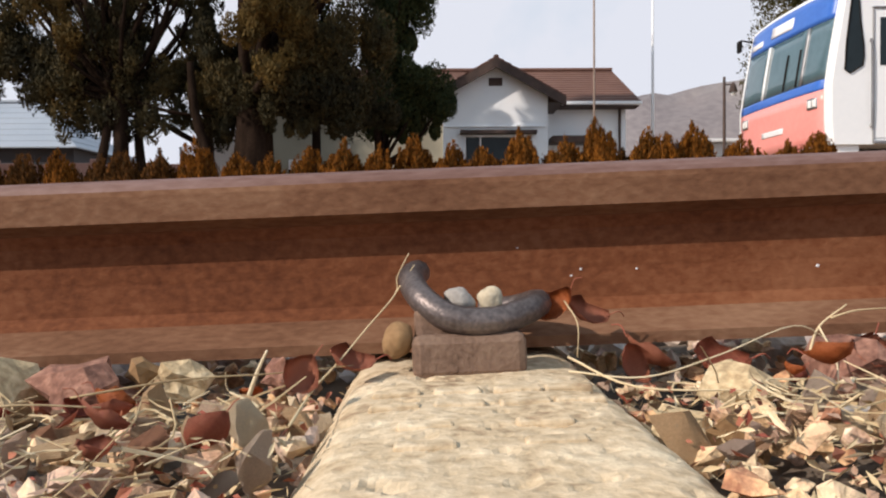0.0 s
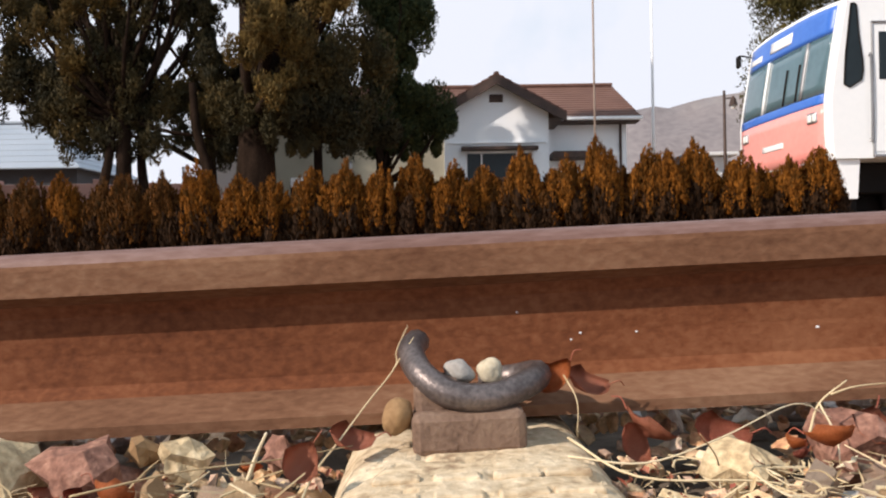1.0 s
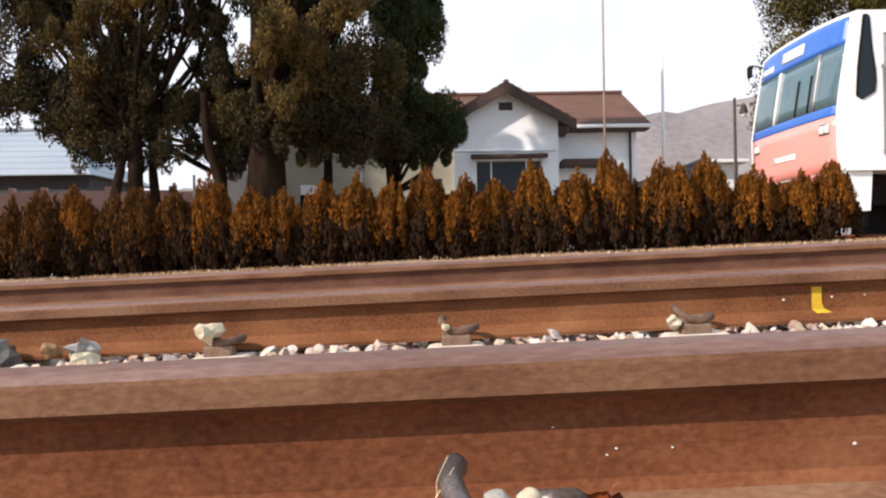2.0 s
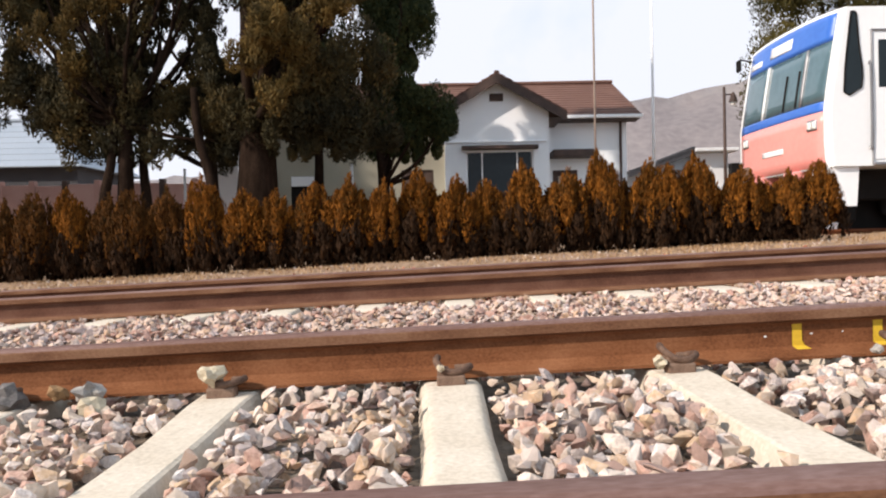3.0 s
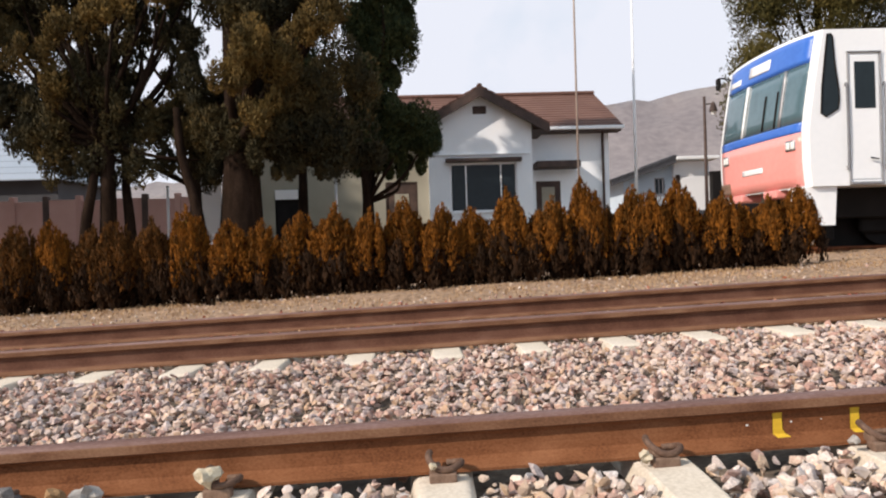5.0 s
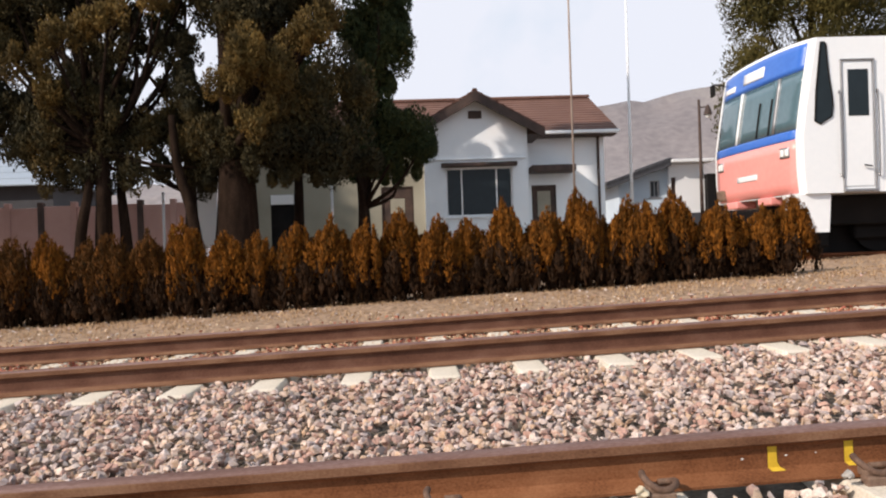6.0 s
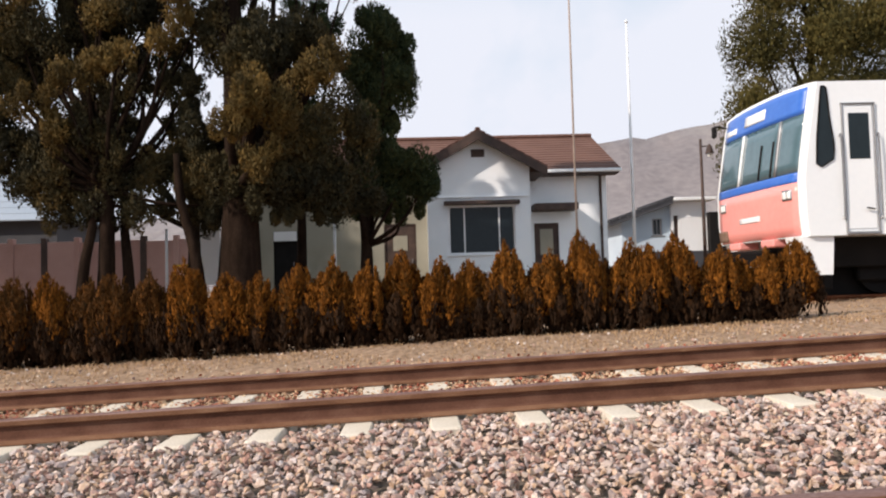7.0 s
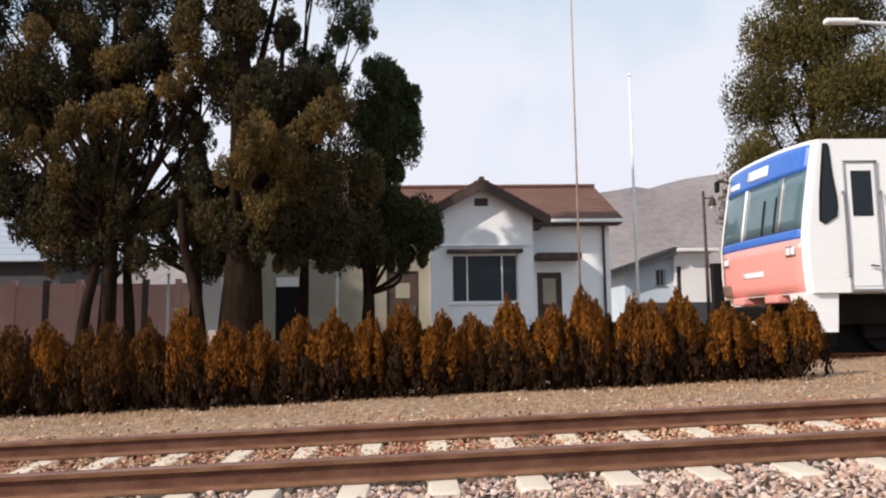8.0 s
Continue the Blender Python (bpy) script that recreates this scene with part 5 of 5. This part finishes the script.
        bm = boxed((x0, y + 0.02, z0), (x0 + 0.05, y + 0.12, z1))
        box(bm, (x1 - 0.05, y + 0.02, z0), (x1, y + 0.12, z1))
        box(bm, (x0 + 0.05, y + 0.02, z1 - 0.05), (x1 - 0.05, y + 0.12, z1))
        part("door_frame", bm, mat, d)
        part("handle", tube(bmesh.new(), [(x1 - 0.14, y + 0.02, z0 + 0.95), (x1 - 0.14, y + 0.02, z0 + 1.1)], 0.012, 6), GREYMETAL, d)

    door(3.78, 4.62, 0.62, 2.82, 24.2, DARKWOOD, CREAM, (0.2, 1.75, 2.62))
    door(-1.32, -0.24, 0.62, 2.9, 24.0, DARKWOOD, CREAM, (0.3, 2.0, 2.5))
    door(-5.02, -4.22, 0.62, 2.75, 24.0, BLACK, BLACK, (0.2, 1.6, 2.0))
    part("notice_board", boxed((-5.0, 23.94, 2.42), (-4.24, 23.998, 2.74), 0.005), PAINTWHITE, root, "white sign board over the door")
    part("floor", boxed((-6.0, 24.4, 0.3), (6.1, 28.5, 0.55)), CREAM, root)
    part("back_wall", boxed((-6.2, 28.6, 0.3), (6.3, 28.78, 4.6)), WALL, root)
    part("platform", boxed((-7.0, 21.2, 0.2), (7.2, 24.19, 0.55), 0.02), CONCRETE, root, "low concrete platform")


station_house()


def side_building():
    root = thing("outbuilding", "pale outbuilding with a dark sloping roof", "house")
    # shade and sun on the front are painted: blue at left, white at right
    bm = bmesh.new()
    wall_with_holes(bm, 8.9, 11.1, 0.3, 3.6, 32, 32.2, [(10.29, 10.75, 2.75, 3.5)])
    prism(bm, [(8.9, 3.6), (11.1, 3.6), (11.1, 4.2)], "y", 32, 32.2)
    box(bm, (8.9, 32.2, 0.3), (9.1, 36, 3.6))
    part("wall", bm, SHADED_WALL, root, "rendered wall, shade put into its pale blue")
    bm = bmesh.new()
    wall_with_holes(bm, 11.102, 12.7, 0.3, 4.2, 31.8, 32.0, [(11.2, 11.42, 0.6, 3.6)])
    box(bm, (12.5, 32.0, 0.3), (12.7, 36, 4.2))
    part("wall", bm, PAINTWHITE, root, "rendered wall, sunlight put into its white")
    part("door_1", boxed((11.2, 31.9, 0.6), (11.42, 31.96, 3.6), 0.005), DARKWOOD, root, "narrow dark door")
    part("plinth", boxed((8.85, 31.76, 0.3), (12.75, 31.797, 2.0), 0.01), GREYROOF, root, "blue-grey painted plinth")
    window(root, 10.29, 10.75, 2.75, 3.5, 32.06, (10.52,), GREYMETAL)
    roof = part("roof", boxed((10.95, 31.4, 4.36), (11.15, 36.5, 4.44), 0.02), GREYROOF, root, "dark grey sloping roof")
    roof_courses(roof, GREYROOF, (8.2, 31.4, 3.42), (8.2, 36.5, 3.42), (11.1, 31.4, 4.38), (11.1, 36.5, 4.38), 8, 0.1)
    part("rake_board", prism(bmesh.new(), [(8.22, 3.33), (8.22, 3.15), (11.1, 4.09), (11.1, 4.29)], "y", 31.42, 31.48), GREYROOF, root)
    part("flat_roof", boxed((11.11, 31.3, 4.22), (13.0, 36.5, 4.36), 0.02), PAINTWHITE, root, "white-edged flat roof")
    part("porch", boxed((12.72, 31.5, 0.3), (13.5, 35, 3.7), 0.01), BLACK, root, "dark open porch")


side_building()


def far_left():
    root = thing("shed", "long low shed with a pale blue roof", "shed")
    part("wall", boxed((-34, 30.4, 0.3), (-15.3, 36, 3.95)), GREYROOF, root, "dark grey shed wall")
    roof = part("roof", boxed((-35, 33.2, 6.4), (-18.2, 33.4, 6.52), 0.02), PALEROOF, root, "pale blue sheet roof")
    roof_courses(roof, PALEROOF, (-35, 30, 4.0), (-15.0, 30, 3.95), (-35, 33.3, 6.4), (-18.2, 33.3, 6.4), 8)
    roof_courses(roof, PALEROOF, (-15.0, 36.6, 4.0), (-35, 36.6, 4.0), (-18.2, 33.3, 6.4), (-35, 33.3, 6.4), 8)
    roof_courses(roof, PALEROOF, (-15.0, 30, 3.95), (-15.0, 36.6, 4.0), (-18.2, 33.3, 6.4), (-18.2, 33.31, 6.4), 8)
    fence = thing("panel_fence", "pinkish-brown panel fence between darker posts", "fence")
    for i in range(14):
        x = -20.6 + i * 1.0
        part("panel", boxed((x + 0.09, 22.05, 0.45), (x + 0.91, 22.15, 2.42 + 0.04 * (i % 2)), 0.01), BRICK, fence)
        part("post", boxed((x - 0.085, 22.0, 0.4), (x + 0.085, 22.2, 2.58), 0.015), DARKWOOD if i % 3 == 0 else BRICK, fence)
    for x, y, top in ((-6.5, 18, 2.4), (-2.26, 18, 2.46)):
        post = thing("white_post", "slim white painted post", "post", "white posts by the house")
        part("pole", tube(bmesh.new(), [(x, y, 0.3), (x, y, top)], 0.035, 8), PAINTWHITE, post, smooth=True)
        part("cap", tube(bmesh.new(), [(x, y, top), (x, y, top + 0.03)], [0.045, 0.03], 8), GREYMETAL, post)
    board = thing("white_board", "white notice board on two legs behind the trunk", "board")
    part("panel", boxed((-6.18, 19.0, 1.0), (-5.43, 19.05, 2.9), 0.01), PAINTWHITE, board)
    for x in (-6.13, -5.48):
        part("leg", boxed((x - 0.03, 19.052, 0.3), (x + 0.03, 19.11, 2.8), 0.005), GREYMETAL, board)
    bar = thing("yellow_barrier", "low yellow barrier bar", "barrier")
    part("bar", tube(bmesh.new(), [(-6.4, 18.2, 1.5), (-5.7, 18.2, 1.52)], 0.03, 8), YELLOW, bar)
    for x in (-6.35, -5.75):
        part("leg", tube(bmesh.new(), [(x, 18.2, 0.3), (x, 18.2, 1.5)], 0.025, 8), YELLOW, bar)


far_left()


def mast(x, y, z0, top, r, mat, name, label):
    root = thing(name, label, "pole")
    part("shaft", tube(bmesh.new(), [(x, y, z0), (x, y, (z0 + top) / 2), (x, y, top)], [r, r * 0.8, r * 0.5], 10), mat, root, smooth=True)
    part("finial", tube(bmesh.new(), [(x, y, top), (x, y, top + r), (x, y, top + 2.5 * r)], [r * 0.5, r * 1.1, r * 0.2], 8), mat, root)
    return root


POLEPAINT = material("faded_pole_paint", [(0.30, 0.22, 0.18), (0.45, 0.36, 0.30)], 2.0, 60.0, 0.6, 0.0, 0.1)
mast(4.36, 20, 0.4, 14.0, 0.034, POLEPAINT, "flagpole", "tall slim weathered flagpole")
mast(7.16, 24, 0.4, 9.6, 0.06, PAINTWHITE, "white_mast", "white painted mast beside the house")
lamp = thing("lamp_post", "thin dark lamp post with a small lantern", "street lamp")
part("pole", tube(bmesh.new(), [(11.1, 28, 0.4), (11.1, 28, 6.3)], [0.08, 0.055], 8), DARKWOOD, lamp, smooth=True)
part("arm", tube(bmesh.new(), [(11.1, 28, 6.0), (11.4, 28, 6.02)], 0.025, 6), DARKWOOD, lamp)
part("lantern", tube(bmesh.new(), [(11.45, 28, 5.72), (11.45, 28, 5.8), (11.45, 28, 5.98), (11.45, 28, 6.1)], [0.17, 0.15, 0.1, 0.03], 10), DARKWOOD, lamp)
part("bulb", tube(bmesh.new(), [(11.45, 28, 5.6), (11.45, 28, 5.715)], [0.07, 0.1], 8), LAMPGLASS, lamp)
street = thing("street_lamp", "curved white street lamp arm over the train", "street lamp")
part("pole", tube(bmesh.new(), [(14.5, 18, 0.4), (14.5, 18, 8.4)], [0.11, 0.07], 10), PAINTWHITE, street, smooth=True)
part("arm", tube(bmesh.new(), curve_points([(14.5, 18, 8.4), (14.3, 18, 8.75), (13.4, 18, 8.9), (11.6, 18, 9.02)], 6), 0.045, 8), PAINTWHITE, street, smooth=True)
part("lamp_head", boxed((10.75, 17.88, 8.96), (11.65, 18.12, 9.1), 0.05, 2), PAINTWHITE, street)


# ---- train ----
Y0, Y1, FLOOR = 10.0, 12.85, 1.42


def nose(y, z):
    """Where the train's front stands."""
    u = (y - Y0) / (Y1 - Y0) * 2 - 1
    x = 5.53 + 0.08 * abs(u) ** 3 - 0.09 * u
    if z > 2.3:
        x += 0.16 * (z - 2.3) ** 1.15
    if z < 1.7:
        x += 0.12 * (1.7 - z)
    return x


def roof_z(y):
    u = abs((y - Y0) / (Y1 - Y0) * 2 - 1)
    return 3.74 + 0.07 * max(0.0, 1 - u ** 2.2) ** 0.8


def nose_patch(name, parent, mat, y0, y1, z0, z1, out, label="", top=None, ny=14, nz=5):
    """A sheet that follows the front, standing out from it. top: a function of y that caps it."""
    bm = bmesh.new()
    def grid(o):
        rows = []
        for j in range(nz + 1):
            row = []
            for i in range(ny + 1):
                y = y0 + (y1 - y0) * i / ny
                zt = min(z1, top(y)) if top else z1
                z = z0 + (zt - z0) * j / nz
                row.append(bm.verts.new((nose(y, z) - o, y, z)))
            rows.append(row)
        return rows
    a, b = grid(out), grid(-0.01)
    for j in range(nz):
        for i in range(ny):
            bm.faces.new((a[j][i], a[j][i + 1], a[j + 1][i + 1], a[j + 1][i]))
    rim_a = a[0] + [r[-1] for r in a[1:]] + a[-1][-2::-1] + [r[0] for r in a[-2:0:-1]]
    rim_b = b[0] + [r[-1] for r in b[1:]] + b[-1][-2::-1] + [r[0] for r in b[-2:0:-1]]
    for i in range(len(rim_a)):
        k = (i + 1) % len(rim_a)
        bm.faces.new((rim_a[i], rim_b[i], rim_b[k], rim_a[k]))
    loose = [v for r in b[1:-1] for v in r[1:-1]]
    bmesh.ops.delete(bm, geom=loose, context="VERTS")
    return part(name, bm, mat, parent, label, True)


def build_train():
    root = thing("train", "white diesel railcar with a red and blue front", "train")
    bm = bmesh.new()
    ny, length = 26, 19.5
    ys = [Y0 + (Y1 - Y0) * (0.5 - 0.5 * math.cos(math.pi * i / ny)) for i in range(ny + 1)]
    zs = [FLOOR, 1.55, 1.8, 2.1, 2.3, 2.6, 2.9, 3.2, 3.45, 3.74]
    loop = [(Y0, z) for z in zs] + [(y, roof_z(y)) for y in ys[1:-1]] + [(Y1, z) for z in zs[::-1]]
    front = [bm.verts.new((nose(y, z) + 0.16 * max(0.0, z - 3.74), y, z)) for y, z in loop]
    mid = [bm.verts.new((7.2, y, z)) for y, z in loop]
    back = [bm.verts.new((5.6 + length, y, z)) for y, z in loop]
    for a, b in ((front, mid), (mid, back)):
        for i in range(len(loop) - 1):
            bm.faces.new((a[i], a[i + 1], b[i + 1], b[i]))
        bm.faces.new((a[-1], a[0], b[0], b[-1]))
    bm.faces.new(back)
    # front wall, strip by strip
    n = len(zs)
    grid = [[front[j]] + [bm.verts.new((nose(y, z), y, z)) for y in ys[1:-1]] + [front[len(loop) - 1 - j]] for j, z in enumerate(zs)]
    for a, b in zip(grid, grid[1:]):
        for i in range(ny):
            bm.faces.new((a[i], a[i + 1], b[i + 1], b[i]))
    arch = [front[n - 1]] + front[n:n + ny - 1] + [front[len(loop) - n]]
    for i in range(ny):
        f = {grid[-1][i], grid[-1][i + 1], arch[i + 1], arch[i]}
        if len(f) > 2:
            bm.faces.new([v for k, v in enumerate((grid[-1][i], grid[-1][i + 1], arch[i + 1], arch[i])) if v not in (grid[-1][i], grid[-1][i + 1], arch[i + 1], arch[i])[:k]])
    part("body", bm, TRAINWHITE, root, "glossy white railcar body")
    a, b = Y0 + 0.17, Y1 - 0.12
    nose_patch("red_panel", root, TRAINRED, a, b, 1.44, 2.25, 0.012, "faded red front panel")
    nose_patch("blue_stripe", root, TRAINBLUE, a, b, 2.255, 2.40, 0.012, "blue stripe")
    top = lambda y: roof_z(y) - 0.06
    nose_patch("blue_panel", root, TRAINBLUE, a, b, 3.30, 4.0, 0.012, "blue destination panel", top)
    w = b - a
    for y0, y1 in ((a, a + 0.21 * w), (a + 0.225 * w, a + 0.665 * w), (a + 0.68 * w, b)):
        pane = nose_patch("windscreen", root, WINDSCREEN, y0, y1, 2.405, 3.295, 0.006, "greenish tinted windscreen", ny=8)
    for y in (a + 0.2175 * w, a + 0.6725 * w):
        nose_patch("pillar", root, GREYMETAL if y < 11 else TRAINWHITE, y - 0.025, y + 0.025, 2.405, 3.295, 0.02, "slim windscreen pillar", ny=1)
    nose_patch("route_sign", root, PAINTWHITE, a + 0.42 * w, a + 0.68 * w, 3.44, 3.62, 0.022, "white route sign", ny=4)
    nose_patch("number_sign", root, PAINTWHITE, a + 0.80 * w, a + 0.97 * w, 3.40, 3.50, 0.022, "pale number sign", ny=3)
    for y in (a + 0.26 * w, a + 0.40 * w):
        nose_patch("wiper", root, BLACK, y, y + 0.022, 2.42, 3.0, 0.03, ny=1)
    nose_patch("emblem", root, PAINTWHITE, a + 0.40 * w, a + 0.66 * w, 1.74, 1.83, 0.02, "white emblem bar", ny=6)
    for y in (a + 0.09 * w, b - 0.09 * w):
        lampb = nose_patch("headlight", root, GREYMETAL, y - 0.11, y + 0.11, 2.0, 2.16, 0.03, "square headlight in a grey bezel", ny=3)
        for k in (-1, 1):
            nose_patch("lens", lampb, LAMPGLASS, y + k * 0.055 - 0.042, y + k * 0.055 + 0.042, 2.02, 2.13, 0.04, ny=2)
    nose_patch("step_box", root, BLOCK, b - 0.36, b - 0.02, 1.47, 1.66, 0.05, "dark brown socket box", ny=3)
    for y in (11.0, 12.1):
        bm = boxed((nose(y, 1.4) - 0.06, y - 0.22, 1.30), (nose(y, 1.4) + 0.3, y + 0.22, 1.43), 0.03, 2)
        part("bumper", bm, TRAINRED, root, "red lower bumper block")
    bm = boxed((5.05, 11.3, 1.02), (5.9, 11.56, 1.26), 0.04, 2)
    part("coupler", bm, BLACK, root, "dark coupler")
    for y0, y1 in ((Y0 + 0.06, Y0 + 0.55), (Y1 - 0.5, Y1 - 0.06)):
        bm = bmesh.new()
        prism(bm, [(5.62, FLOOR - 0.003), (6.12, FLOOR - 0.003), (6.08, 0.84), (5.76, 0.84)], "y", y0, y1)
        part("corner_skirt", bm, TRAINWHITE, root, "white corner skirt")
    # side window, door
    CAB = [(5.875, 2.50), (5.95, 2.45), (6.13, 2.56), (6.15, 2.70), (6.145, 2.85), (6.10, 3.2), (6.07, 3.64), (6.04, 3.67), (5.995, 3.67), (5.96, 3.4), (5.90, 2.91)]
    bm = bmesh.new()
    prism(bm, CAB, "y", Y0 - 0.008, Y0 + 0.02)
    cab = part("cab_window", bm, PANE, root, "dark tall cab side window")
    way = [(x, Y0 - 0.01, z) for x, z in CAB + CAB[:1]]
    part("seal", tube(bmesh.new(), way, 0.012, 5), BLACK, cab)

    def train_door(x):
        d = part("door", boxed((x, Y0 - 0.012, 1.5), (x + 0.46, Y0 + 0.03, 3.36), 0.02, 2), TRAINWHITE, root, "white cab door with dark window")
        part("pane", boxed((x + 0.08, Y0 - 0.02, 2.56), (x + 0.39, Y0 - 0.0125, 3.25), 0.003), PANE, d)
        for s in (x - 0.022, x + 0.468):
            part("jamb", boxed((s, Y0 - 0.03, 1.46), (s + 0.014, Y0 + 0.02, 3.40), 0.003), GREYMETAL, d)
        part("lintel", boxed((x - 0.03, Y0 - 0.035, 3.385), (x + 0.49, Y0 + 0.02, 3.405), 0.004), GREYMETAL, d)
        part("step", boxed((x - 0.02, Y0 - 0.06, 1.43), (x + 0.48, Y0 + 0.02, 1.47), 0.006), GREYMETAL, d)
        part("handle", tube(bmesh.new(), [(x + 0.28, Y0 - 0.05, 1.82), (x + 0.40, Y0 - 0.05, 1.80)], 0.012, 6), BLACK, d)
        for s in (x - 0.06, x + 0.515):
            part("grab_rail", tube(bmesh.new(), curve_points([(s, Y0 - 0.005, 2.9), (s, Y0 - 0.05, 2.85), (s, Y0 - 0.05, 1.75), (s, Y0 - 0.005, 1.7)], 4), 0.011, 6), GREYMETAL, d)

    train_door(6.30)
    for i in range(8):
        x = 7.9 + i * 1.9
        part("side_window", boxed((x, Y0 - 0.008, 2.35), (x + 1.45, Y0 + 0.02, 3.2), 0.004), PANE, root, "dark passenger window")
    part("side_stripe", boxed((7.3, Y0 - 0.004, 1.95), (25.0, Y0 + 0.01, 2.12)), TRAINBLUE, root, "blue side stripe")
    # underframe and wheels
    part("underframe", boxed((6.1, Y0 + 0.55, 0.95), (24.8, Y1 - 0.25, FLOOR - 0.004), 0.02), BLACK, root, "black underframe")
    for x in (7.3, 9.4, 21.3, 23.4):
        for y in (10.9, 12.2):
            rail_z = 0.62
            bm = tube(bmesh.new(), [(x, y - 0.06, rail_z + 0.3), (x, y + 0.06, rail_z + 0.3)], 0.40, 20)
            wheel = part("wheel", bm, BLACK, root, "dark steel wheel")
            part("hub", tube(bmesh.new(), [(x, y - 0.14, rail_z + 0.3), (x, y - 0.061, rail_z + 0.3)], 0.11, 10), IRON, wheel)
    for x in (8.35, 22.35):
        for y in (10.78, 12.3):
            part("bogie_frame", boxed((x - 1.5, y - 0.06, 0.72), (x + 1.5, y + 0.06, 1.1), 0.03), BLACK, root, "black bogie frame")
    part("side_skirt", boxed((6.3, Y0 + 0.95, 0.5), (11.2, Y0 + 1.0, 0.945), 0.01), BLACK, root, "black underfloor panel")
    for x in (11.5, 14.2, 17.0):
        part("equipment_box", boxed((x, Y0 + 0.1, 0.7), (x + 1.9, Y1 - 0.1, 0.945), 0.03), BLACK, root, "dark underfloor box")
    part("snow_plough", boxed((6.05, Y0 + 0.3, 0.62), (6.2, Y1 - 0.3, 0.945), 0.02), BLACK, root)
    for s in (Y0 + 0.05, Y1 - 0.05):
        way = curve_points([(5.75, s, 3.62), (5.58, s + 0.08, 3.68), (5.54, s + 0.1, 3.66)], 3)
        if s > 11:
            m = part("mirror_arm", tube(bmesh.new(), way, 0.015, 6), BLACK, root)
            part("mirror", boxed((5.50, s + 0.02, 3.46), (5.56, s + 0.16, 3.68), 0.02), BLACK, m, "black side mirror")
    # the rails under it
    for y in (10.68, 12.16):
        bm = prism(bmesh.new(), [(p + y, q + 0.36) for p, q in RAIL_OUTLINE], "x", 5.0, 40)
        tagged(part("rail", bm, RUST, None), "rusty rail under the railcar", "railway rail", "rails under the railcar")


build_train()
